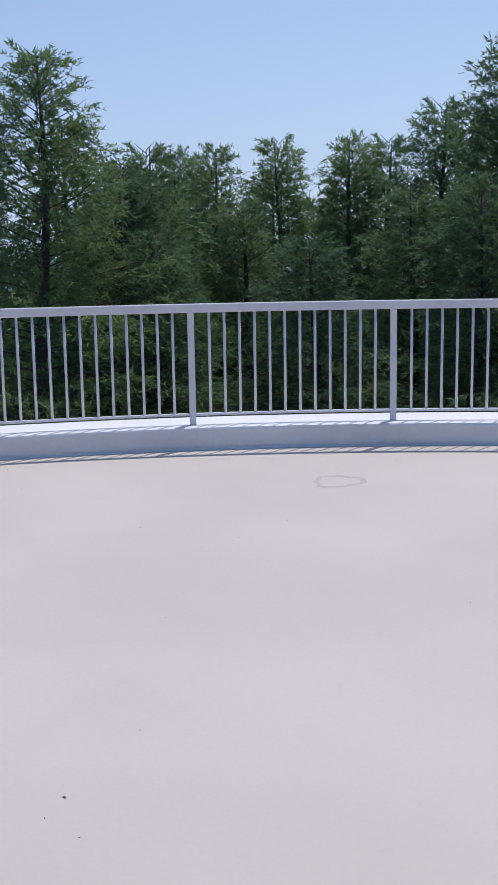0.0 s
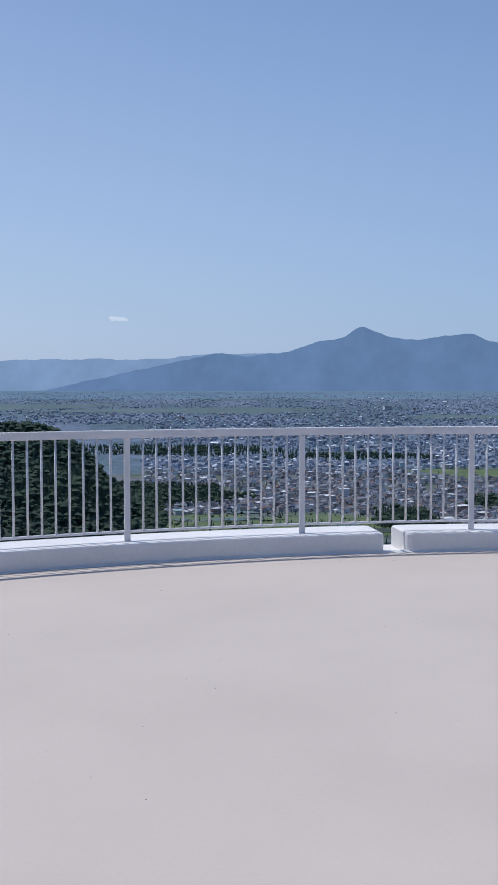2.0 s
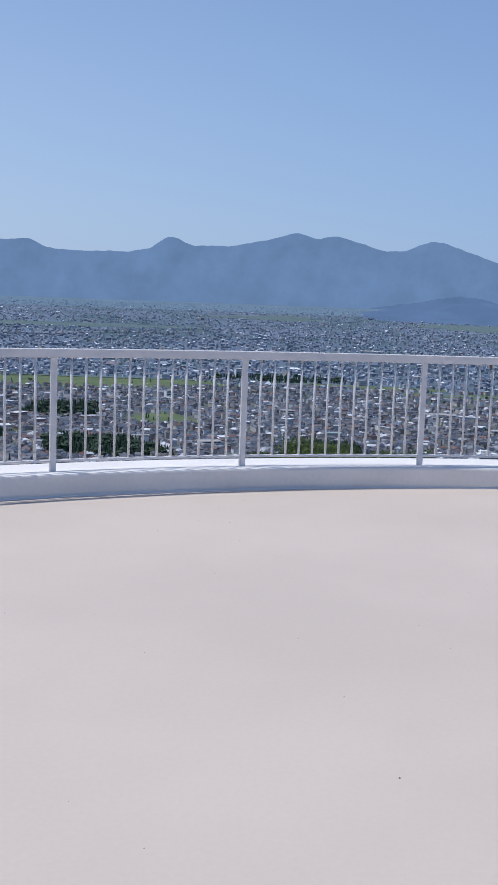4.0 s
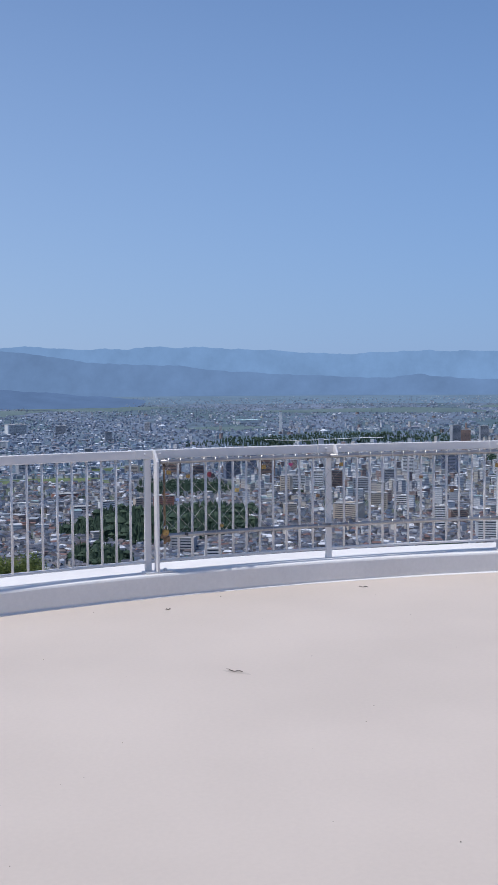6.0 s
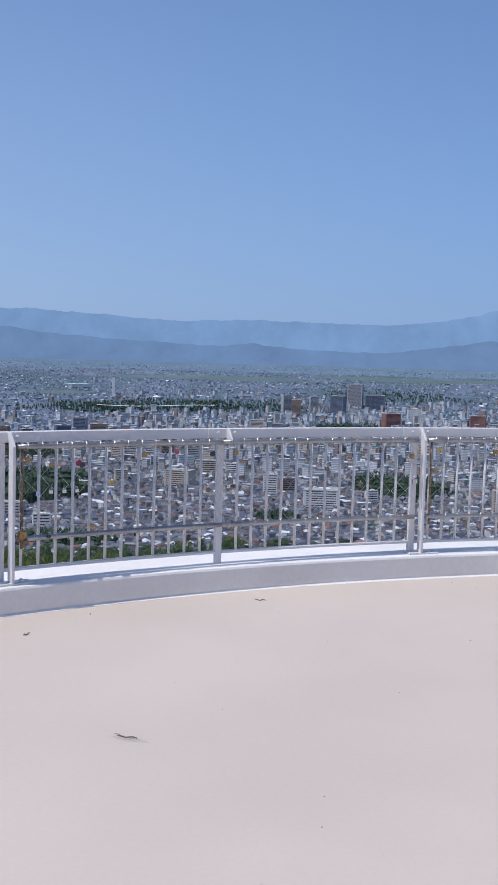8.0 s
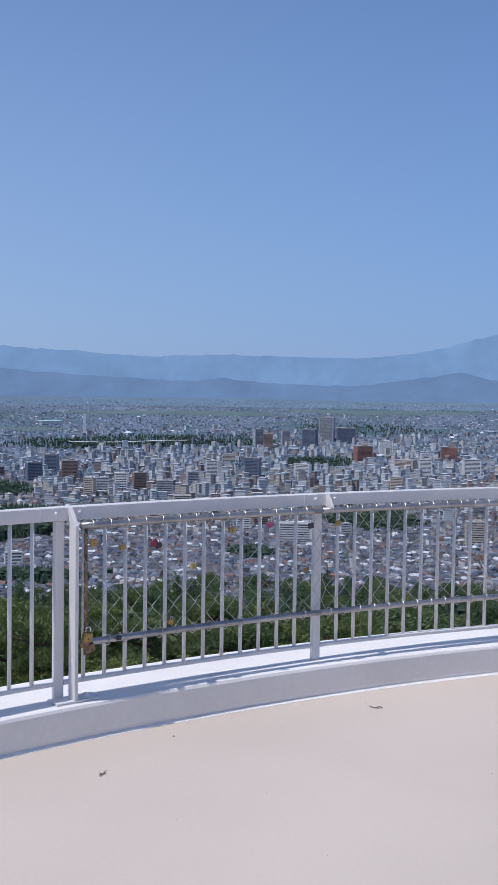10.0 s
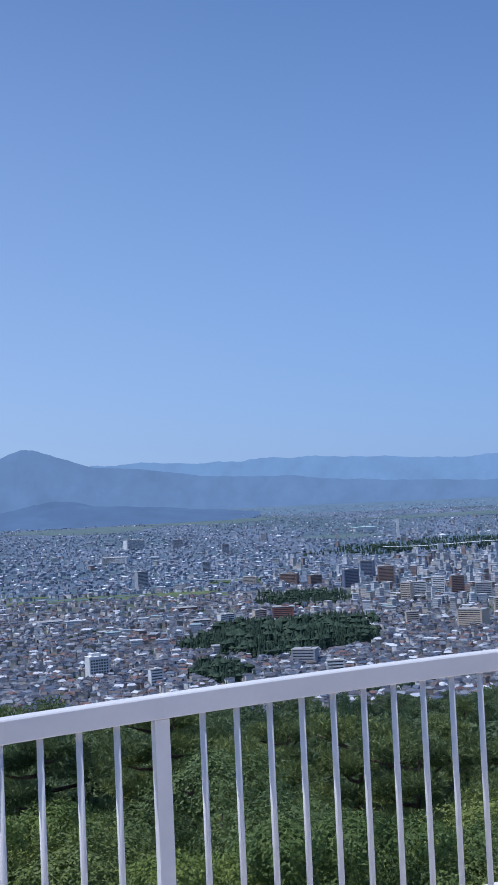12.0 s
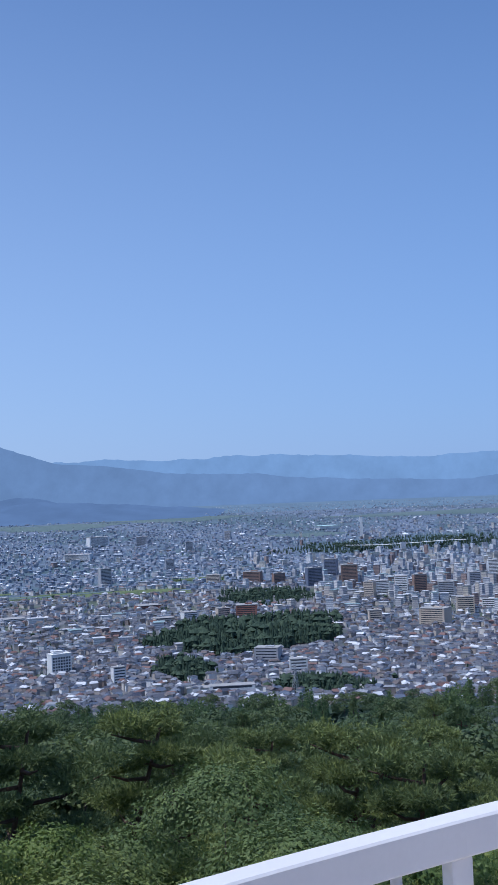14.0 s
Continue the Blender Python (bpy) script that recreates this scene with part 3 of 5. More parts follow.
floor_litter()


def twig(name, x, y, turn, length, label):
    pts = [(length * (t - 0.5), 0.03 * math.sin(t * 4) * length, 0.006 + 0.004 * math.sin(t * 9)) for t in np.linspace(0, 1, 7)]
    pile = Pile()
    pile.add(*sweep(pts, [0.0025, 0.003, 0.003, 0.0025, 0.0025, 0.002, 0.001], 5))
    for t, a in ((0.3, 0.8), (0.55, -0.7), (0.75, 0.6)):
        q = Vector(pts[int(t * 6)])
        pile.add(*sweep([q, q + Vector((0.018 * math.cos(a), 0.018 * math.sin(a), 0.003))], [0.002, 0.001], 4))
    ob = tagged(new(name, pile.mesh(name, M_SPECK)), label, "twig")
    ob.matrix_basis = pose(x, y, 0, 0, 0, turn)


twig("twig", 6.83, 4.82, 62, 0.11, "dry twig lying on the floor paint")
twig("twig", 9.43, 3.99, 70, 0.08, "dry twig lying near the kerb")
twig("twig", 8.52, 5.40, -30, 0.06, "brown leaf scraps near the kerb")


def stain(x, y, rx, ry, turn, hollow, label):
    vs, fs = [], []
    n = 40
    for i in range(n):
        w = 6.283 * i / n
        k = 1 + 0.12 * math.sin(3 * w) + 0.07 * math.sin(7 * w + 1)
        vs += [(rx * k * math.cos(w), ry * k * math.sin(w), 0.0006), (rx * k * hollow * math.cos(w), ry * k * hollow * math.sin(w), 0.0006)]
    for i in range(n):
        j = (i + 1) % n
        fs.append((2 * i, 2 * j, 2 * j + 1, 2 * i + 1))
    ob = tagged(new("floor_stain", mesh_of("floor_stain", vs, fs, M_STAIN)), label, "stain", kind="structure")
    ob.matrix_basis = pose(x, y, 0.0005, 0, 0, turn)


stain(-8.13, 4.45, 0.17, 0.19, 30, 0.78, "faint grey ring left on the floor")
stain(6.81, 4.80, 0.085, 0.022, 62, 0.05, "dark smear on the floor under a twig")


# ---------------------------------------------------------------- land
H_PLAIN = -210.0


def smooth01(t):
    t = np.clip(t, 0, 1)
    return t * t * (3 - 2 * t)


def land(az, r):
    """Height of the land, by azimuth in degrees and distance."""
    az, r = np.asarray(az, float), np.asarray(r, float)
    slope = np.interp(r, (0, 11, 20, 40, 80, 150, 300, 500, 900, 1100), (-3.2, -9, -14, -19, -27, -38, -62, -100, -190, -210))
    flat = np.interp(r, (0, 11, 30, 60, 120, 300, 700, 1000, 1300), (-3.2, -3.4, -4.5, -9, -24, -75, -125, -130, -165))
    w = smooth01((-az - 8) / 16) * smooth01((az + 150) / 25)
    z = slope * w + flat * (1 - w)
    plain = H_PLAIN + 162 * smooth01((r - 2500) / 2200)
    z = np.where(r > 1100, np.maximum(plain, np.where(w > 0.99, plain, z + (plain - z) * smooth01((r - 1100) / 500))), z)
    hill = lambda a, rr, sa, sr, h: h * np.exp(-((az - a) / sa) ** 2 - ((r - rr) / sr) ** 2)
    broad = lambda a, rr, sa, sr, h: h * np.exp(-((az - a) / sa) ** 4 - ((r - rr) / sr) ** 2)
    z = z + np.maximum(broad(-9, 1850, 12.5, 400, 134) + hill(-10.6, 1850, 3, 300, 14), broad(-25.0, 1500, 6.4, 330, 143)) + hill(-38, 1350, 8, 230, 38)
    z = z + hill(-58, 320, 6, 120, 6) + hill(-96, 260, 9, 120, 9)
    return z


def at_land(az, dep, eye=1.55):
    """Where the line of sight that falls dep degrees under the horizon meets the far land."""
    rr = np.linspace(350, 4690, 3000)
    d = np.degrees(np.arctan2(eye - land(np.full_like(rr, az), rr), rr))
    ok = np.nonzero(d <= dep)[0]
    r = rr[ok[0]] if len(ok) else 4690.0
    return polar(az, r, float(land(az, r))), r, float((eye - land(az, r)) / 211.5 if r > 2500 else 1.0)


azs = np.concatenate([np.arange(-120, 90.01, 0.6), np.arange(94, 240, 4.0)])
rs = np.concatenate([[11.08, 12, 14, 17, 20], np.geomspace(24, 700, 32), np.linspace(740, 4700, 90), [4990.0]])
grid_a, grid_r = np.meshgrid(azs, rs)
gz = land(((grid_a + 180) % 360) - 180, grid_r)
gz[-1] -= 5
gv = np.stack([-grid_r * np.sin(np.radians(grid_a)), grid_r * np.cos(np.radians(grid_a)), gz], -1).reshape(-1, 3)
na = len(azs)
gf, gi = [], []
for q in range(len(rs) - 1):
    for i in range(na):
        i2 = (i + 1) % na
        gf.append((q * na + i, q * na + i2, (q + 1) * na + i2, (q + 1) * na + i)[::-1])
        a = ((azs[i] + 180) % 360) - 180
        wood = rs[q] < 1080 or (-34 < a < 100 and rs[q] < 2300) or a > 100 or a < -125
        # far rings take the haze-tinted land, the farthest the glowing plain
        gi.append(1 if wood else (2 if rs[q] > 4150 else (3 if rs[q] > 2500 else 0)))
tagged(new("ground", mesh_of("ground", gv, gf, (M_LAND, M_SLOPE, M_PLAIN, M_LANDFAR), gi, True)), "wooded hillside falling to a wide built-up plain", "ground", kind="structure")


# ---------------------------------------------------------------- mountains and cloud
def jag(a, seed, amp):
    return amp * (noise.noise((a * 0.8, seed, 0)) + 0.5 * noise.noise((a * 2.3, seed, 3)) + 0.3 * noise.noise((a * 6.0, seed, 7)))


def mountain(name, crest, r0, r1, foot, mat, seed, amp, label):
    """A range: crest gives azimuth and elevation of its summits and saddles."""
    ca, ce = zip(*crest)
    aa = np.arange(ca[0], ca[-1] - 0.01, -0.12)
    rows_up = 9
    vs, fs = [], []
    soft_e = np.interp(-aa, [-c for c in ca], ce)
    soft_e = np.convolve(np.pad(soft_e, 3, mode="edge"), np.array((1, 2, 3, 4, 3, 2, 1)) / 16.0, mode="valid")
    for a, e in zip(aa, soft_e):
        e = float(e) + jag(a, seed, amp)
        z1 = 1.5 + r1 * math.tan(radians(e))
        for q in range(rows_up):
            t = q / (rows_up - 1)
            spur = 0 if q in (0, rows_up - 1) else 9 * noise.noise((a * 1.6 + 0.4 * q, seed + 5, t * 2))
            r = r0 + (r1 - r0) * t + spur
            vs.append(polar(a, r, foot + (z1 - foot) * (t ** 0.85)))
    for i in range(len(aa) - 1):
        for q in range(rows_up - 1):
            b = i * rows_up + q
            fs.append((b, b + rows_up, b + rows_up + 1, b + 1))
    tagged(new(name, mesh_of(name, vs, fs, mat, smooth=True)), label, "mountains", kind="structure")


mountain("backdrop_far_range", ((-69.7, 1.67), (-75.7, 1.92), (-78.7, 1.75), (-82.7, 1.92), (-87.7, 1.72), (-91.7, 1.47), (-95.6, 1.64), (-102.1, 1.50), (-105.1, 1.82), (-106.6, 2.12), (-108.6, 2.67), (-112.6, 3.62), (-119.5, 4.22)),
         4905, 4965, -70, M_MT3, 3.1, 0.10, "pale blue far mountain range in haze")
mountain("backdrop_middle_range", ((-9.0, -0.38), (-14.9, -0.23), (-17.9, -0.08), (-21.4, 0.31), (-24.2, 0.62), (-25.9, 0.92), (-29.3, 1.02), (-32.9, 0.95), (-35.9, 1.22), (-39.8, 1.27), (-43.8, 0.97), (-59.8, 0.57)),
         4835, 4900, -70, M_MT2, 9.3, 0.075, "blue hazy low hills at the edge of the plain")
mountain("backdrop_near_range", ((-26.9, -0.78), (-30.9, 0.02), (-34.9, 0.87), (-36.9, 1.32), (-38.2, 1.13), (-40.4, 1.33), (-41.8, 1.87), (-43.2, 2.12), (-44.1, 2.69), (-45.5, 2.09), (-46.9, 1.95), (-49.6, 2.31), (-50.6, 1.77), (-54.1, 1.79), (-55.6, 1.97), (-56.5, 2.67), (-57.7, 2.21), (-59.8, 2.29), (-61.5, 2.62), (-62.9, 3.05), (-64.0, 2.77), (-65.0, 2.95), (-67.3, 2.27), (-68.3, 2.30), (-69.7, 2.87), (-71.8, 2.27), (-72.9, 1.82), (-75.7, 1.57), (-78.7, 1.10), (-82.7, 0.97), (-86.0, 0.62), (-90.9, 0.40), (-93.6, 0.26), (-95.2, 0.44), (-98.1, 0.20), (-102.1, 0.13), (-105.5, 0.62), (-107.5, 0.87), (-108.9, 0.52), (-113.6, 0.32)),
         4690, 4790, -95, M_MT1, 1.7, 0.075, "dark haze-blue wooded mountain range beyond the town")
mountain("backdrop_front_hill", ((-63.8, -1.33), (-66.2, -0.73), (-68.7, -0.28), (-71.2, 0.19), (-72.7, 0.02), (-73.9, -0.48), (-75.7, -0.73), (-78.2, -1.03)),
         4560, 4680, -110, M_MT0, 4.4, 0.075, "dark haze-blue wooded foothill at the edge of the plain")

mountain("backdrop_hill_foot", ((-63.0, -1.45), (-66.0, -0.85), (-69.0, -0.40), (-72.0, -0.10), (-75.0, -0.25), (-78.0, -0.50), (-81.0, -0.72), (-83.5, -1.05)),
         4020, 4330, float(land(-72, 4020)) - 3, M_MT0, 6.2, 0.06, "dark haze-blue wooded foot of the range beyond the town")


def cloud():
    pile = Pile()
    rnd = random.Random(4)
    for i in range(16):
        bm = bmesh.new()
        bmesh.ops.create_icosphere(bm, subdivisions=2, radius=1.0)
        c = polar(-31.9 + rnd.uniform(-0.42, 0.42), 4850, 1.5 + 4850 * math.tan(radians(3.0 + rnd.uniform(-0.05, 0.10))))
        s = rnd.uniform(4, 9)
        vs = [Vector((v.co.x * s * 2.2, v.co.y * s, v.co.z * s * 0.7)) * (1 + 0.25 * noise.noise(v.co * 2 + Vector((i, 0, 0)))) + c for v in bm.verts]
        fs = [tuple(v.index for v in f.verts) for f in bm.faces]
        bm.free()
        pile.add(vs, fs)
    tagged(new("cloud", pile.mesh("cloud", M_CLOUD, True)), "small white cloud low in the sky", "cloud", kind="structure")


cloud()


# ---------------------------------------------------------------- town
rng = np.random.default_rng(5)


def in_patch(az, dep, patches):
    hit = np.zeros(len(az), bool)
    for a, d, sa, sd in patches:
        hit |= ((az - a) / sa) ** 2 + ((dep - d) / sd) ** 2 < 1
    return hit


# woods and greens in the town: azimuth, fall below the horizon, half sizes in degrees
WOODS = ((-82.4, 7.30, 5.1, 0.75), (-79.0, 8.84, 1.4, 0.55), (-85.8, 9.87, 2.2, 0.35), (-83.4, 5.35, 2.8, 0.34), (-87.6, 3.00, 3.5, 0.30), (-93.1, 2.81, 4.5, 0.38),
         (-102.5, 2.06, 4.2, 0.33), (-100.2, 3.89, 2.2, 0.36), (-103.0, 6.73, 2.6, 0.55), (-46.4, 7.28, 1.8, 0.6), (-33.9, 5.99, 4.5, 0.55), (-34.9, 3.70, 6.0, 0.30),
         (-51.3, 6.29, 2.2, 0.35), (-53.3, 8.17, 3.0, 0.5), (-43.9, 4.00, 4.0, 0.16), (-62.2, 4.40, 3.5, 0.16), (-96.7, 8.61, 1.2, 0.25), (-28.9, 5.79, 2.5, 1.3), (-64.7, 8.18, 2.4, 0.5))
MEADOW = ((-40.9, 7.58, 7.5, 0.75), (-52.8, 4.75, 6.5, 0.28), (-74.1, 4.82, 6.5, 0.14), (-65.7, 4.60, 5, 0.12), (-80.1, 4.29, 1.6, 0.10), (-51.8, 1.91, 6, 0.10), (-61.7, 1.27, 3, 0.12), (-35.9, 1.62, 7, 0.14),
          (-72.7, 1.41, 3.5, 0.16), (-85.6, 2.26, 2.0, 0.10), (-93.6, 1.38, 6, 0.12), (-22.0, 1.42, 9, 0.18), (-103.5, 1.21, 5, 0.12), (-78.9, 1.23, 3.5, 0.12), (-56.3, 6.58, 2.0, 0.3), (-18.6, 6.34, 2.6, 0.5))


def strip(az0, dep0, az1, dep1, half_w, mat, name, label, category, lift=0.6, n=24):
    """A long flat patch on the plain."""
    vs = []
    for i in range(n + 1):
        t = i / n
        p, r, s = at_land(az0 + (az1 - az0) * t, dep0 + (dep1 - dep0) * t + 0.05 * math.sin(t * 5))
        d = Vector((p.x, p.y, 0)).normalized()
        vs += [p - d * half_w * s + Vector((0, 0, lift)), p + d * half_w * s + Vector((0, 0, lift))]
    fs = [(2 * i, 2 * i + 1, 2 * i + 3, 2 * i + 2) for i in range(n)]
    return tagged(new(name, mesh_of(name, vs, fs, mat)), label, category, kind="structure")


def patch(a, d, sa, sd, mat, name, label, category, lift=0.5):
    """A flat field of uneven outline that follows the land."""
    vs = [at_land(a, d)[0] + Vector((0, 0, lift))]
    rings, n = 5, 30
    for q in range(1, rings + 1):
        for i in range(n):
            w = 2 * math.pi * i / n
            k = (1 + 0.22 * math.sin(3 * w + a) + 0.12 * math.sin(7 * w + d)) * q / rings
            vs.append(at_land(a + sa * k * math.cos(w), d + sd * k * math.sin(w))[0] + Vector((0, 0, lift)))
    fs = [(0, 1 + i, 1 + (i + 1) % n) for i in range(n)]
    for q in range(rings - 1):
        for i in range(n):
            i2 = (i + 1) % n
            fs.append((1 + q * n + i, 1 + (q + 1) * n + i, 1 + (q + 1) * n + i2, 1 + q * n + i2))
    tagged(new(name, mesh_of(name, vs, fs, mat)), label, category, kind="structure")


for a, d, sa, sd in MEADOW:
    patch(a, d, sa, sd, M_GRASS if d > 4 else M_FIELD, "ground_meadow", "green meadow and paddy fields on the plain", "field")
rf = random.Random(6)
for i in range(34):
    a, d = rf.uniform(-48, -34), rf.uniform(6.75, 8.3)
    patch(a, d, rf.uniform(0.4, 1.1), rf.uniform(0.04, 0.11), rf.choice((M_FIELD, M_GRASS, M_SLOPE, M_FIELD, M_DIRT)), "ground_field", "terraced field among hedges on the lower slope", "field", 0.9 + 0.02 * i)
patch(-80.79, 9.52, 0.9, 0.12, M_DIRT, "ground_yard", "bare sandy school yard", "yard", 0.9)


def houses(name, n, lo, hi, size, high, share_flat, label, az_lim=(-116, -11), density=None):
    """Many houses of walls and pitched or flat roofs, joined."""
    az = rng.uniform(*az_lim, n)
    # even spread over the land as it is seen from the hill
    u = rng.uniform(0, 1, n)
    dep = lo * (hi / lo) ** u
    keep = ~in_patch(az, dep, WOODS) & ~in_patch(az, dep, [(a, d, sa, sd) for a, d, sa, sd in MEADOW])
    keep &= ~((az > -33) & (dep > 2.3))
    if density is not None:
        keep &= rng.uniform(0, 1, n) < density(az, dep)
    az, dep = az[keep], dep[keep]
    table = np.linspace(1000, 4690, 2500)
    td = np.degrees(np.arctan2(1.55 - land(np.full_like(table, -75), table), table))
    r = np.interp(-dep, -td, table)
    z = land(np.full_like(r, -75), r)
    s = np.where(r > 2500, (1.55 - z) / 211.5, 1.0)
    m = len(r)
    block = np.floor(az * 2.2) * 37 + np.floor(np.log(dep) * 9) * 17
    turn = np.radians((np.sin(block) * 43758.5453 % 1) * 90 + rng.normal(0, 4, m)) + (rng.integers(0, 2, m) * math.pi / 2)
    w = rng.uniform(0.75, 1.35, m) * size * s
    d = rng.uniform(0.7, 1.1, m) * size * 0.8 * s
    h = rng.uniform(high[0], high[1], m) * s
    flat = rng.uniform(0, 1, m) < share_flat
    rise = np.where(flat, 0.02, rng.uniform(0.22, 0.38, m) * d)
    cx, cy = -r * np.sin(np.radians(az)), r * np.cos(np.radians(az))
    ct, st = np.cos(turn), np.sin(turn)

    def pts(lx, ly, lz):
        return np.stack([cx + lx * ct - ly * st, cy + lx * st + ly * ct, z + lz], -1)

    e = 1.12
    hip = rng.uniform(0, 0.6, m) * (~flat)
    corner = [pts(sx * w / 2, sy * d / 2, lz) for lz in (-3 + 0 * h, h) for sx, sy in ((-1, -1), (1, -1), (1, 1), (-1, 1))]
    eave = [pts(sx * w / 2 * e, sy * d / 2 * e, h * 0.98) for sx, sy in ((-1, -1), (1, -1), (1, 1), (-1, 1))]
    ridge = [pts(sx * w / 2 * e * (1 - hip), 0 * d + sy * d / 2 * e * flat, h + rise) for sx, sy in ((-1, -1), (1, -1), (1, 1), (-1, 1))]
    v = np.stack(corner + eave + ridge, 1).reshape(-1, 3)
    wall = [(0, 1, 5, 4), (1, 2, 6, 5), (2, 3, 7, 6), (3, 0, 4, 7)]
    roof = [(8, 9, 13, 12), (10, 11, 15, 14), (9, 10, 14, 13), (11, 8, 12, 15), (12, 13, 14, 15)]
    base = np.arange(m) * 16
    f = (base[:, None, None] + np.array(wall + roof)[None]).reshape(-1, 4)
    idx = np.tile([0] * 4 + [1] * 5, m)
    # piles named far get the haze-tinted palettes
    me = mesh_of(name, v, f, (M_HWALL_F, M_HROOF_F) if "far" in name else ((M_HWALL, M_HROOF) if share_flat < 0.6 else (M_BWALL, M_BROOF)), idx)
    tagged(new(name, me), label, "houses", kind="stuff")


def downtown(az, dep):
    return np.clip(np.exp(-((az + 99) / 13) ** 2 - ((dep - 4.2) / 2.0) ** 2) + 0.6 * np.exp(-((az + 90) / 5) ** 2 - ((dep - 4.9) / 1.0) ** 2), 0, 1)


houses("houses_near", 23000, 4.6, 10.8, 9.0, (5.2, 8.8), 0.10, "dense small houses with dark and brown roofs", density=lambda a, d: 1 - 0.75 * downtown(a, d))
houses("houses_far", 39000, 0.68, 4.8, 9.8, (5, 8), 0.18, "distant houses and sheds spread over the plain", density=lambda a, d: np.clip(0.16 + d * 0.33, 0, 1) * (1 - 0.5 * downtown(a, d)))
houses("sheds_far", 1500, 0.75, 4.0, 26, (5, 8), 0.7, "large pale sheds and halls on the plain", density=lambda a, d: 0.6 + 0 * a)
houses("blocks_low", 3600, 1.2, 8.0, 19, (8, 15), 1.0, "low flat-roofed concrete blocks", density=lambda a, d: 0.13 + 0.85 * downtown(a, d))
houses("blocks_high", 3000, 2.2, 6.8, 13, (12, 30), 1.0, "mid-rise concrete office and apartment blocks", (-116, -82), density=lambda a, d: downtown(a, d) ** 1.5)


def building(az, dep0, dep1, width, wall, label, floors=None, depth=0.7, name="apartment_building", slabs=True, roof_mat=None):
    """A block with a dark glazed core, a proud slab at each storey, end walls and a roof with a plant room."""
    p, r, s = at_land(az, dep0)
    w = 2 * r * math.tan(radians(width / 2))
    d = w * depth
    h = (p.z * -1 + 1.55) - r * math.tan(radians(dep1))
    if floors is None:
        floors = max(3, int(h / (3.1 * s)))
    root = tagged(new(name), label, "building", "buildings of the town")
    root.matrix_basis = pose(p.x, p.y, p.z - 1, 0, 0, az + random.uniform(-24, 24))
    part("body", bm_mesh("body", box_bm(w * 0.94, d * 0.94, h + 1), M_BAND if slabs else wall), root)
    if slabs:
        step = h / floors
        slab = bm_mesh("floor_band", box_bm(w, d, step * 0.55), wall)
        for q in range(floors):
            part("floor_band", slab, root, at=pose(0, 0, 1 + q * step))
        pier = bm_mesh("end_wall", box_bm(w * 0.07, d * 1.01, h + 0.6), wall)
        for sx in (-1, 1):
            part("end_wall", pier, root, at=pose(sx * w * 0.47, 0, 0))
    part("roof", bm_mesh("roof", box_bm(w * 1.02, d * 1.02, h * 0.03 + 0.4, (0, 0, h + 0.7)), roof_mat or M_ROAD), root)
    if slabs and h > 14 * s:
        part("plant_room", bm_mesh("plant_room", box_bm(w * 0.35, d * 0.4, h * 0.09, (w * 0.1, 0, h + 1)), wall), root)
    return root


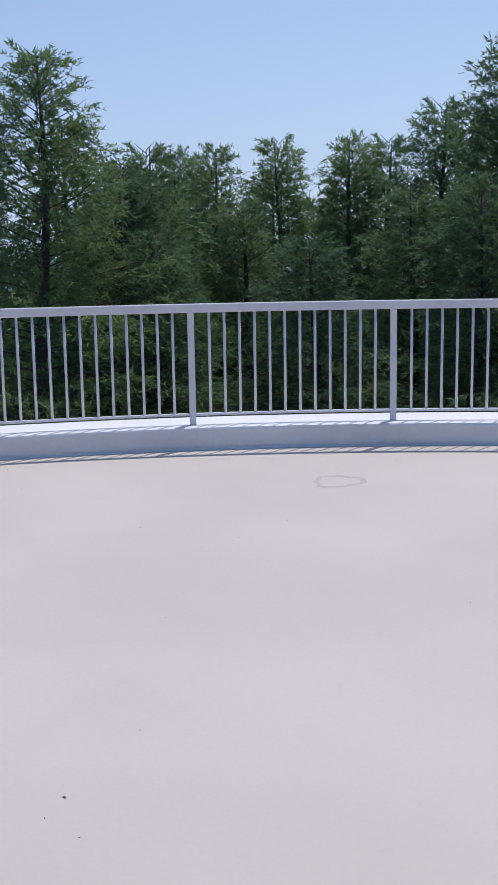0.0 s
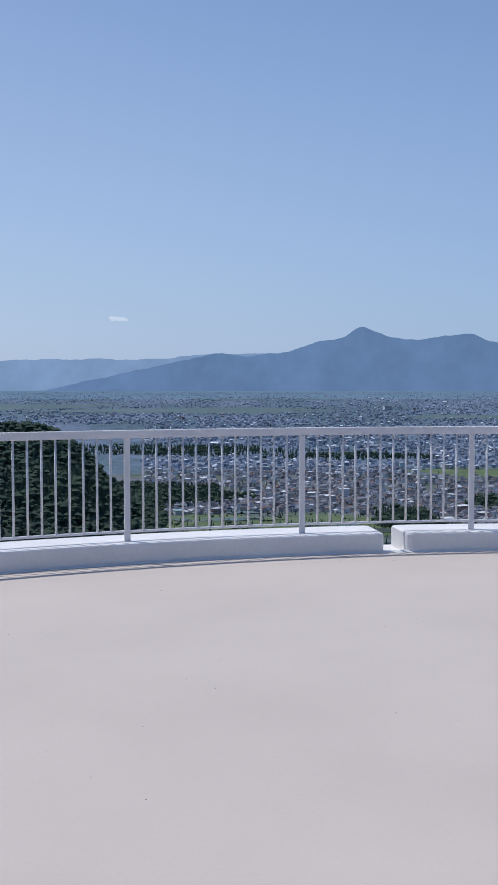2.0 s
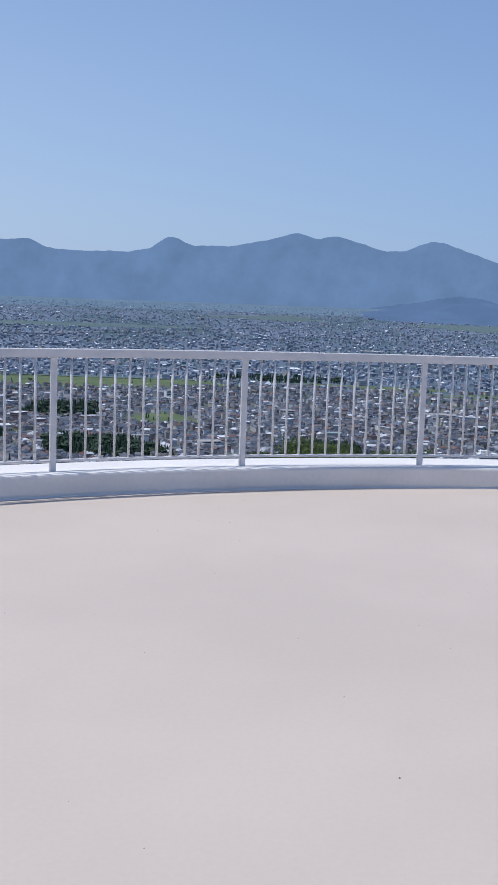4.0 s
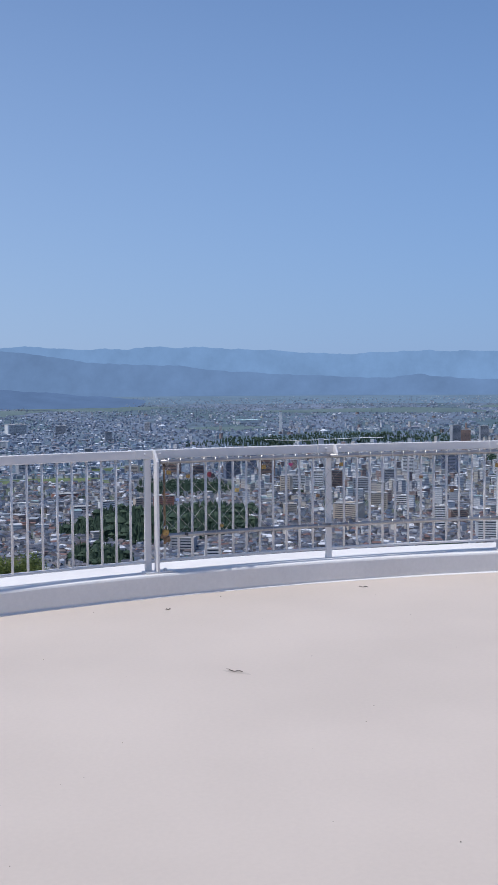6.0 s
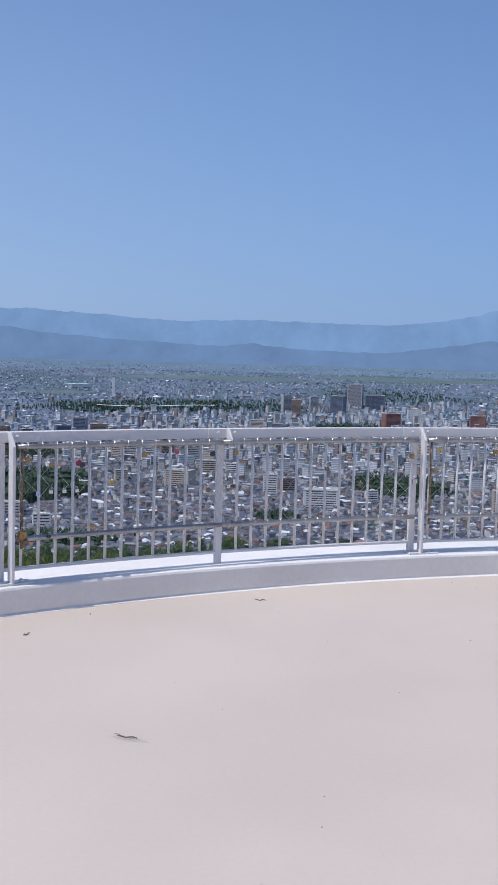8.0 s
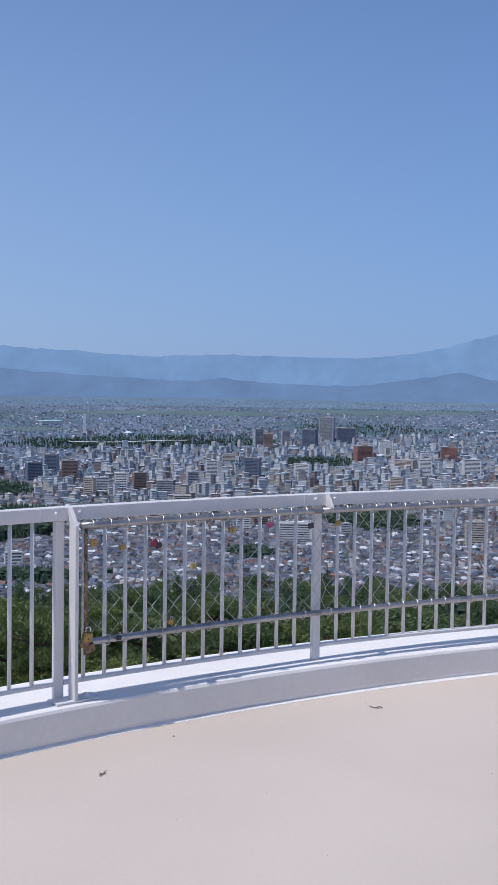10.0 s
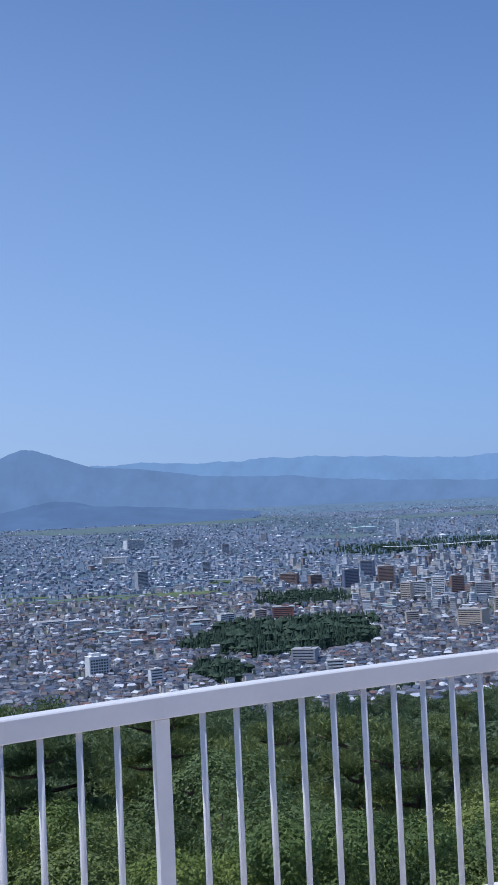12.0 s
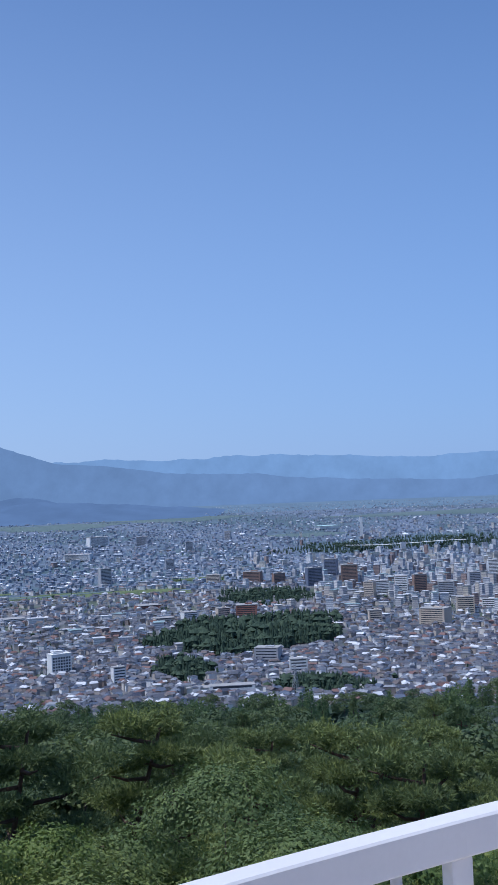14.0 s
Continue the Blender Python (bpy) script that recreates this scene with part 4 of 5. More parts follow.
PX = 0.029
TOWERS = (
    (-75.73, 9.34, 8.38, 22, M_WHITE, "white office block"), (-75.33, 4.46, 3.56, 20, M_GREY, "grey apartment tower beside the river"), (-82.34, 6.40, 5.62, 36, M_BRICKRED, "red brick hospital block"),
    (-81.15, 6.36, 5.75, 22, M_TAN, "tan apartment block"), (-86.75, 4.55, 3.51, 22, M_DARKBLUE, "dark blue apartment tower"), (-85.86, 4.80, 3.91, 26, M_DARKBLUE, "dark apartment tower"),
    (-87.64, 4.81, 3.82, 28, M_BROWN, "brown apartment tower"), (-88.62, 5.60, 4.70, 18, M_TAN, "tan apartment tower"), (-89.22, 5.47, 4.67, 24, M_WHITE, "white banded apartment tower"),
    (-90.21, 5.59, 4.47, 22, M_WHITE, "white apartment tower"), (-91.11, 5.41, 4.41, 22, M_BROWN, "brown apartment tower"), (-88.79, 6.86, 6.11, 22, M_TAN, "tan apartment block"),
    (-91.77, 7.01, 6.07, 46, M_TAN, "wide tan apartment block"), (-92.40, 5.78, 4.80, 28, M_GREY, "grey apartment tower"), (-93.80, 5.36, 4.37, 20, M_GREY, "grey apartment tower"),
    (-82.78, 4.64, 3.99, 30, M_BROWN, "brown apartment block"), (-80.79, 4.56, 4.08, 24, M_TAN, "tan apartment block"), (-84.07, 4.69, 4.12, 20, M_BROWN, "brown apartment block"),
    (-83.29, 8.59, 7.75, 42, M_GREY, "grey concrete office block"), (-84.77, 9.28, 8.36, 30, M_WHITE, "white apartment block at the foot of the slope"),
    (-96.89, 4.90, 3.60, 26, M_DARKBLUE, "dark blue high-rise with white bands"), (-97.19, 3.02, 2.15, 16, M_GREY, "grey high-rise"), (-98.58, 2.99, 2.18, 15, M_GREY, "grey high-rise"),
    (-97.69, 3.15, 2.35, 16, M_BROWN, "brown high-rise"), (-99.82, 3.11, 2.10, 24, M_DARKBLUE, "dark high-rise"), (-100.67, 2.66, 1.51, 26, M_GREY, "tall grey high-rise"), (-101.66, 2.75, 2.01, 34, M_DARKBLUE, "wide blue office block"),
    (-102.51, 3.77, 2.90, 28, M_BRICKRED, "red brick office block"), (-104.64, 4.27, 3.57, 34, M_TAN, "tan office block"), (-105.64, 4.39, 3.54, 22, M_WHITE, "white office block"),
    (-107.92, 4.32, 3.47, 30, M_WHITE, "white office block"), (-96.39, 7.35, 6.20, 24, M_WHITE, "white apartment tower"), (-97.24, 7.19, 6.33, 28, M_BROWN, "dark apartment tower"),
    (-98.98, 7.92, 6.87, 60, M_WHITE, "long white apartment block"), (-101.56, 7.52, 6.83, 20, M_WHITE, "small white block"), (-108.12, 7.83, 6.56, 36, M_TAN, "tan apartment tower"),
    (-94.81, 4.69, 3.79, 20, M_WHITE, "white high-rise"), (-95.70, 4.24, 3.44, 24, M_TAN, "tan office block"), (-103.65, 3.35, 2.65, 24, M_WHITE, "white office block"), (-106.83, 3.55, 2.86, 26, M_BRICKRED, "red brick block"),
    (-93.28, 6.35, 5.55, 30, M_TAN, "tan office block"), (-94.48, 6.27, 5.68, 24, M_WHITE, "white office block"), (-99.47, 4.54, 3.89, 26, M_WHITE, "white office block"), (-104.24, 5.14, 4.44, 22, M_TAN, "tan office block"),
    (-78.62, 3.76, 3.22, 14, M_GREY, "grey apartment block"), (-79.63, 2.89, 2.39, 12, M_GREY, "grey apartment block"), (-77.26, 2.44, 2.04, 18, M_GREY, "grey apartment block"), (-81.63, 2.33, 1.93, 10, M_GREY, "grey apartment block"),
    (-78.17, 6.44, 6.09, 34, M_TAN, "low tan block"), (-77.39, 5.73, 5.43, 40, M_BRICKRED, "long block with a red roof"), (-79.46, 6.36, 5.87, 26, M_WHITE, "white block beside the wood"), (-45.45, 1.57, 1.37, 14, M_WHITE, "white apartment block"),
    (-56.77, 5.59, 5.09, 20, M_WHITE, "white block beside the bridge"), (-60.25, 4.30, 3.90, 16, M_WHITE, "white office block"), (-62.74, 6.29, 5.89, 26, M_TAN, "tan school block"), (-66.91, 3.04, 2.74, 40, M_WHITE, "white factory"),
    (-70.63, 5.99, 5.74, 44, M_WHITE, "white hall"), (-74.06, 3.07, 2.78, 46, M_WHITE, "long white factory"), (-75.07, 2.40, 1.95, 34, M_WHITE, "cream shopping centre"), (-58.76, 7.98, 7.58, 40, M_WHITE, "white warehouse"), (-55.28, 7.68, 7.38, 30, M_GREY, "grey warehouse"))
for az, d0, d1, px, wall, label in TOWERS:
    building(az, d0, d1, px * PX, wall, label + " in the town")
building(-88.39, 2.42, 1.43, 5 * PX, M_WHITE, "slim white broadcasting tower on the plain", 4, 1.0, "broadcast_tower", False)
building(-86.66, 1.96, 1.82, 40 * PX, M_WHITE, "wide hall with a pale green roof on the plain", None, 0.8, "sports_hall", False, M_TEAL)
building(-81.37, 10.03, 9.50, 78 * PX, M_WHITE, "long white school building at the foot of the slope", 2, 0.35, "school")
building(-79.79, 9.85, 9.55, 50 * PX, M_WHITE, "low white hall beside the school", None, 0.5, "school_hall", False)
building(-83.88, 8.84, 8.59, 40 * PX, M_TEAL, "low hall with a pale roof", None, 0.6, "hall", False)
building(-19.31, 5.97, 5.71, 95 * PX, M_WHITE, "long white greenhouse hall in the valley", None, 0.35, "valley_hall", False)
building(-17.62, 5.99, 5.39, 10 * PX, M_GREY, "grey tower house in the valley", None, 1.0, "tower_house", False)
building(-46.14, 4.60, 4.25, 8 * PX, M_TEAL, "pale green gas holder", None, 1.0, "gas_holder", False)
building(-101.16, 9.81, 9.41, 26 * PX, M_BRICKRED, "low building with a red roof at the foot of the slope", None, 0.7, "red_roofed_house", False, M_BRICKRED)


def pylon(az, dep0, dep1):
    """A lattice power pylon: four raking legs, bracing and three pairs of arms."""
    p, r, s = at_land(az, dep0)
    h = 1.55 - p.z - r * math.tan(radians(dep1))
    root = tagged(new("power_pylon"), "grey steel lattice power pylon at the edge of the town", "pylon", "power pylons")
    root.matrix_basis = pose(p.x, p.y, p.z - 1, 0, 0, az + 30)
    w0, w1 = h * 0.09, h * 0.018
    at = lambda sx, sy, t: Vector((sx * (w0 + (w1 - w0) * t), sy * (w0 + (w1 - w0) * t), h * t))
    for sx, sy in ((-1, -1), (1, -1), (1, 1), (-1, 1)):
        part("leg", mesh_of("leg", *sweep([at(sx, sy, 0), at(sx, sy, 0.5), at(sx, sy, 1)], [0.28, 0.22, 0.15], 4), M_GREY), root)
    brace = Pile()
    for q in range(9):
        t0, t1 = q / 9, (q + 1) / 9
        for (ax, ay), (bx, by) in (((-1, -1), (1, -1)), ((1, -1), (1, 1)), ((1, 1), (-1, 1)), ((-1, 1), (-1, -1))):
            brace.add(*sweep([at(ax, ay, t0), at(bx, by, t1)], [0.10, 0.10], 3))
            brace.add(*sweep([at(bx, by, t0), at(ax, ay, t1)], [0.10, 0.10], 3))
    part("bracing", brace.mesh("bracing", M_GREY), root)
    for t, ln in ((0.70, 0.16), (0.82, 0.14), (0.94, 0.12)):
        for sx in (-1, 1):
            part("arm", mesh_of("arm", *sweep([Vector((0, 0, h * t)), Vector((sx * h * ln, 0, h * t + 0.3))], [0.28, 0.08], 4), M_GREY), root)


pylon(-84.55, 10.20, 8.60)
pylon(-91.32, 9.59, 8.15)


def hotel():
    """White block with a grid of deep-set windows."""
    p, r, s = at_land(-72.86, 8.72)
    w = 2 * r * math.tan(radians(36 * PX / 2))
    h = 1.55 - p.z - r * math.tan(radians(7.58))
    root = tagged(new("hotel"), "white hotel block with a grid of dark windows", "building", "buildings of the town")
    root.matrix_basis = pose(p.x, p.y, p.z - 1, 0, 0, -73.3 + 22)
    part("wall", bm_mesh("wall", box_bm(w, w * 0.62, h + 1), M_WHITE), root)
    part("roof", bm_mesh("roof", box_bm(w * 1.02, w * 0.64, 0.9, (0, 0, h + 0.9)), M_WHITE), root)
    part("plant_room", bm_mesh("plant_room", box_bm(w * 0.5, w * 0.3, h * 0.14, (-w * 0.1, 0, h + 1.2)), M_WHITE), root)
    pane = bm_mesh("window", box_bm(w * 0.085, 0.5, h * 0.075), M_BAND)
    for i in range(7):
        for q in range(7):
            part("window", pane, root, at=pose((i - 3) * w * 0.132, -w * 0.31, h * (0.10 + 0.125 * q)))
    side = bm_mesh("window", box_bm(0.5, w * 0.085, h * 0.075), M_BAND)
    for i in range(4):
        for q in range(7):
            part("window", side, root, at=pose(w * 0.5, (i - 1.5) * w * 0.135, h * (0.10 + 0.125 * q)))


hotel()
strip(-69.66, 4.83, -80.10, 4.54, 16, M_FIELD, "ground_river_bank", "green river bank through the town", "river bank", 0.9)
strip(-45.84, 4.35, -63.73, 4.60, 26, M_FIELD, "ground_river_bank_far", "green river bank through the town", "river bank", 0.9)
strip(-46.84, 4.10, -59.76, 4.42, 7, M_ROAD, "water_river", "pale river between its banks", "river", 1.1)
strip(-53.20, 6.29, -55.68, 4.90, 4, M_ROAD, "road_bridge", "grey road rising to a bridge", "road", 6.0)
strip(-78.61, 4.28, -82.59, 4.26, 7, M_ROAD, "road_viaduct", "pale road viaduct", "road", 8.0)
strip(-87.58, 3.15, -93.55, 3.09, 14, M_WHITE, "road_railway_viaduct", "long white railway viaduct across the town", "viaduct", 17.0)
strip(-42.86, 2.56, -57.77, 2.21, 8, M_ROAD, "road_railway_embankment", "pale railway viaduct on the plain", "viaduct", 5.0)
strip(-85.46, 9.52, -94.42, 9.01, 4, M_ROAD, "road_town", "grey town road at the foot of the slope", "road", 0.8)


# ---------------------------------------------------------------- trees
def leaf_cards(centres, dirs, length, width, rng_, k=1, spread=0.5, face=None, jitter=0.5):
    """Pointed leaves or needles, one narrow triangle each, along the directions given; face: which way their flat side looks."""
    n = len(centres)
    c = np.repeat(centres, k, 0)
    d = np.repeat(dirs, k, 0) + rng_.normal(0, spread, (n * k, 3))
    d /= np.linalg.norm(d, axis=1, keepdims=True) + 1e-9
    o = rng_.normal(0, 1, (n * k, 3)) if face is None else np.repeat(face, k, 0) + rng_.normal(0, jitter, (n * k, 3))
    s = np.cross(d, o)
    s /= np.linalg.norm(s, axis=1, keepdims=True) + 1e-9
    ln = length * rng_.uniform(0.7, 1.25, (n * k, 1))
    wd = width * rng_.uniform(0.8, 1.2, (n * k, 1))
    v = np.stack([c - s * wd * 0.5, c + s * wd * 0.5, c + d * ln], 1).reshape(-1, 3)
    return v, np.arange(len(v)).reshape(-1, 3)


def np_mesh(name, v, f, mat, height=None):
    if height:
        v[:, 2] *= height / np.percentile(v[:, 2], 99.9)
    me = bpy.data.meshes.new(name)
    n, k = f.shape
    me.vertices.add(len(v))
    me.vertices.foreach_set("co", np.asarray(v, np.float32).ravel())
    me.loops.add(n * k)
    me.loops.foreach_set("vertex_index", np.asarray(f, np.int32).ravel())
    me.polygons.add(n)
    me.polygons.foreach_set("loop_start", np.arange(0, n * k, k, dtype=np.int32))
    me.materials.append(mat)
    me.update(calc_edges=True)
    me.validate()
    return me


def unit(a):
    return a / (np.linalg.norm(a, axis=1, keepdims=True) + 1e-9)


def larch_meshes(seed, height, reach, branches=120, dense=17.0, twig=0.27, per=18, limbs=True, fall=0.85, needle=0.46, slim=0.22):
    """Straight trunk, spreading whorled branches that carry drooping feathery twigs, and a pointed top."""
    rg = np.random.default_rng(seed)
    wood = Pile()
    zs = np.linspace(0, height, 9)
    wob = [(0.08 * math.sin(z * 0.7 + seed), 0.08 * math.cos(z * 0.5 + seed), z) for z in zs]
    wood.add(*sweep(wob, [0.17 * (1 - z / height) ** 0.8 + 0.008 for z in zs], 8))
    ps, ds = [], []
    for i in range(branches):
        t = (i + rg.uniform(0, 1)) / branches
        z = height * (0.05 + 0.95 * t)
        L = reach * (1 - t) ** fall * rg.uniform(0.5, 1.25) + 0.14
        w = i * 2.399 + rg.uniform(-0.4, 0.4)
        out = np.array([math.cos(w), math.sin(w), 0])
        lift = 0.15 + 0.75 * t * t
        sag = rg.uniform(0.10, 0.28) * (1 - t)
        pts = [np.array([0, 0, z]) + out * L * u + np.array([0, 0, 1]) * L * (lift * u - sag * u * u * 1.8 + 0.25 * max(0, u - 0.7)) for u in np.linspace(0, 1, 6)]
        if limbs:
            wood.add(*sweep(pts, [0.026 * (1 - u) * (1 - 0.6 * t) + 0.004 for u in np.linspace(0, 1, 6)], 3, False))
        side = np.array([-out[1], out[0], 0])
        m = int(dense * L + 5)
        for q in range(m):
            u = rg.uniform(0.12, 1.0) if q else 0.97
            x = min(u * 5, 4.999)
            j = int(x)
            p = pts[j] * (1 - (x - j)) + pts[j + 1] * (x - j)
            tw = rg.uniform(-1, 1) * 0.36 * L * (1.08 - u) ** 0.6
            ps.append(p + side * tw + out * abs(tw) * 0.4 + np.array([0, 0, -abs(tw) * 0.22]))
            ds.append(side * (np.sign(tw) * 0.45 + rg.normal(0, 0.25)) + out * 0.6 + np.array([0, 0, rg.uniform(-1.0, 0.15) + 0.9 * t * t]))
    ps, ds = np.repeat(np.array(ps), per, 0), np.repeat(unit(np.array(ds)), per, 0)
    along = rg.uniform(0, 1, (len(ps), 1))
    ps = ps + ds * along * twig * 1.6 + np.array([0, 0, -0.45]) * twig * along ** 2 + rg.normal(0, 0.02, ps.shape)
    v, f = leaf_cards(ps, ds * 0.8 + np.array([0, 0, -0.25]) * (1 - along), twig * needle, twig * needle * slim, rg, 1, 0.55)
    return wood.mesh("trunk", M_BARK, True), np_mesh("crown", v, f, M_LARCH, height)


def pine_meshes(seed, height, reach, branches=34, mat=None, needle=0.17, per=24, cards=4, start=0.30, fall=0.62, slim=0.26):
    """Crooked trunk and limbs that carry flat layered clouds of needle bunches."""
    rg = np.random.default_rng(seed)
    wood = Pile()
    zs = np.linspace(0, height * 0.97, 10)
    bend = rg.uniform(0, 6.28)
    spine = [np.array([0.5 * math.sin(z * 0.45 + bend) * z / height, 0.5 * math.cos(z * 0.38 + bend) * z / height, z]) for z in zs]
    wood.add(*sweep(spine, [0.17 * (1 - 0.85 * z / height) for z in zs], 8))
    cs, ns = [spine[-1] + rg.normal(0, 1, (per, 3)) * np.array([0.22, 0.22, 0.10]) * reach * 0.4], [rg.normal(0, 1, (per, 3))]
    for i in range(branches):
        t = start + (0.98 - start) * ((i + rg.uniform(0, 1)) / branches)
        k = min(int(t * 9), 8)
        root = spine[k] + (spine[k + 1] - spine[k]) * (t * 9 - k)
        w = i * 2.399 + rg.uniform(-0.5, 0.5)
        L = reach * min(1.0, (1.04 - t) / (1 - start)) ** fall * rg.uniform(0.45, 1.3)
        out = np.array([math.cos(w), math.sin(w), 0])
        side = np.array([-out[1], out[0], 0])
        rise = rg.uniform(-0.02, 0.32)
        tip = root + out * L + np.array([0, 0, L * rise])
        midp = root + out * L * 0.5 + np.array([0, 0, L * (rise * 0.5 + rg.uniform(-0.12, 0.02))])
        wood.add(*sweep([root, midp, tip], [0.05, 0.035, 0.012], 5, False))
        for u, off in ((0.42, 0.22), (0.68, -0.28), (0.82, 0.25), (1.0, 0.0)):
            if rg.uniform() < 0.15:
                continue
            at = root + (tip - root) * u + side * off * L * rg.uniform(0.3, 1.2) + np.array([0, 0, rg.uniform(0.0, 0.16)])
            rad = (0.16 + 0.13 * L) * rg.uniform(0.7, 1.3) + needle * 0.8
            p = rg.normal(0, 1, (per, 3))
            p /= np.maximum(1.0, np.linalg.norm(p, axis=1, keepdims=True) / 1.1)
            cs.append(at + p * rad * np.array([0.85, 0.85, 0.30]))
            ns.append(p)
    ns = np.concatenate(ns)
    v, f = leaf_cards(np.concatenate(cs), ns * 0.7 + np.array([0, 0, 0.35]), needle, needle * slim, rg, cards, 0.7, ns * 0.5 + np.array([0, 0, 0.5]), 0.9)
    return wood.mesh("trunk", M_PINEBARK, True), np_mesh("crown", v, f, mat or M_PINE, height)


def leafy_meshes(seed, height, reach, leaves=9000, leaf=0.13, mat=None, low=0.25, droop=0.2, narrow=0.55, puff=0.30, cushions=40):
    """Forked limbs and a crown of leaf clumps with gaps."""
    rg = np.random.default_rng(seed)
    wood = Pile()
    wood.add(*sweep([(0, 0, 0), (0.1, 0.05, height * 0.3), (0.05, 0.1, height * 0.62), (0, 0, height * 0.86)], [0.14, 0.11, 0.07, 0.02], 7))
    cl, size = [], []
    for i in range(cushions):
        t = low + (0.95 - low) * ((i + rg.uniform(0, 1)) / cushions)
        w = i * 2.399 + rg.uniform(-0.4, 0.4)
        L = reach * math.sqrt(max(0.03, 1 - ((t - low) / (1.0 - low)) ** 2)) * rg.uniform(0.72, 1.05)
        root = np.array([0.05, 0.05, height * t * 0.8])
        tip = np.array([math.cos(w) * L, math.sin(w) * L, height * t])
        wood.add(*sweep([root, root * 0.5 + tip * 0.5 + np.array([0, 0, 0.15]), tip], [0.022, 0.014, 0.005], 4, False))
        cl.append(tip)
        size.append(reach * puff * rg.uniform(0.7, 1.35))
    cl, size = np.array(cl), np.array(size)
    pick = rg.choice(len(cl), leaves, p=size ** 2 / np.sum(size ** 2))
    off = rg.normal(0, 1, (leaves, 3))
    off[:, 2] = np.where(rg.uniform(0, 1, leaves) < 0.75, np.abs(off[:, 2]), off[:, 2])
    off /= np.linalg.norm(off, axis=1, keepdims=True)
    lump = 1 + 0.22 * np.sin(off[:, 0] * 5 + pick) * np.cos(off[:, 1] * 6 + pick * 2)
    c = cl[pick] + off * (rg.uniform(0.3, 1.0, (leaves, 1)) ** 0.35) * (size[pick] * lump)[:, None] * np.array([1, 1, 0.62])
    face = off + np.array([0, 0, 0.35])
    d = np.cross(face, rg.normal(0, 1, (leaves, 3))) * 0.6 + np.array([0, 0, -droop]) + off * 0.35
    v, f = leaf_cards(c, d, leaf, leaf * narrow, rg, 1, 0.15, face, 0.45)
    return wood.mesh("trunk", M_BARK, True), np_mesh("crown", v, f, mat or M_LEAF, height)


def tree_thing(name, meshes, label, group, category="tree"):
    root = tagged(new(name), label, category, group)
    part("trunk", meshes[0], root)
    part("crown", meshes[1], root)
    return root


def stand(proto, az, dist, eye, top_el=None, height=None, used=set()):
    """Puts a tree at a distance from eye; its size follows from the elevation of its top."""
    a = radians(az)
    x, y = eye[0] - dist * math.sin(a), eye[1] + dist * math.cos(a)
    r = math.hypot(x, y)
    g = float(land(math.degrees(math.atan2(-x, y)), r))
    z_top = 1.55 + dist * math.tan(radians(top_el))
    s = (z_top - g) / height
    turn = random.uniform(0, 360)
    m = pose(x, y, g - 0.1, random.uniform(-3, 3), random.uniform(-3, 3), turn)
    if proto.name not in used:
        used.add(proto.name)
        ob = proto
        ob.matrix_basis = m
    else:
        ob = copy_thing(proto, m)
    wide = min(max(s, 0.75), 1.35)
    ob.scale = (wide, wide, s)
    return ob


EYE0 = (-2.2, 0.9)
EYE1 = (5.5, 6.3)
larch_a = tree_thing("larch_tree", larch_meshes(11, 12, 3.7, 150), "tall green larch with drooping needle branches behind the railing", "larches behind the terrace")
larch_b = tree_thing("larch_tree", larch_meshes(23, 10, 2.9, 120), "green larch with soft feathery branches behind the railing", "larches behind the terrace")
larch_c = tree_thing("larch_tree", larch_meshes(29, 10, 3.0, 90, 9.0, 0.34, 9, True, 0.85, 0.6, 0.38), "green larch standing further back in the wood", "larches in the wood")
LARCH = (("a", 38.6, 16, 16.8), ("a", 40.0, 17.5, 15.0), ("b", 34.3, 19, 11.8), ("b", 48.6, 19, 9.5), ("b", 46.1, 19, 8.4), ("a", 72.6, 15, 9.8), ("b", 66.0, 18, 5.0), ("b", 51.6, 21, 6.9), ("b", 36.0, 15.5, 10.5), ("b", 42.6, 17, 8.6), ("a", 35.5, 20, 10.6),
         ("b", 56.5, 23, 5.4), ("b", 58.9, 25, 5.3), ("b", 54.4, 24, 5.2), ("b", 62.3, 22, 4.9), ("b", 64.8, 23, 4.8), ("b", 60.5, 19, 2.4), ("b", 68.6, 17, 4.2), ("b", 53.2, 18, 2.8), ("b", 49.4, 15, 3.4), ("b", 34.5, 14.5, 3.0), ("b", 28.6, 18, 5.0), ("b", 66.5, 15.5, 0.9), ("b", 57.5, 16, 0.6), ("b", 44.6, 14.5, 3.8))
for kind, az, dist, el in LARCH:
    stand(larch_a if kind == "a" else larch_b, az, dist, EYE0, el, 12 if kind == "a" else 10)
rt = random.Random(3)
for az, el in ((59.6, 3.8), (62.8, 3.6), (55.4, 4.0), (65.4, 3.6), (67.2, 4.2), (69.6, 6.2), (50.4, 6.0), (47.4, 6.6), (44.2, 7.2), (40.5, 8.0), (36.5, 8.0), (33.0, 8.0), (29.0, 5.6), (75.5, 8.5), (79.0, 8.0), (83.0, 7.0)):
    stand(larch_c, az, rt.uniform(27, 34), EYE0, el, 10)
for az in np.arange(24, 84, 2.6):
    stand(larch_c, az + rt.uniform(-1, 1), rt.uniform(18, 28), EYE0, rt.uniform(-0.5, 2.4), 10)

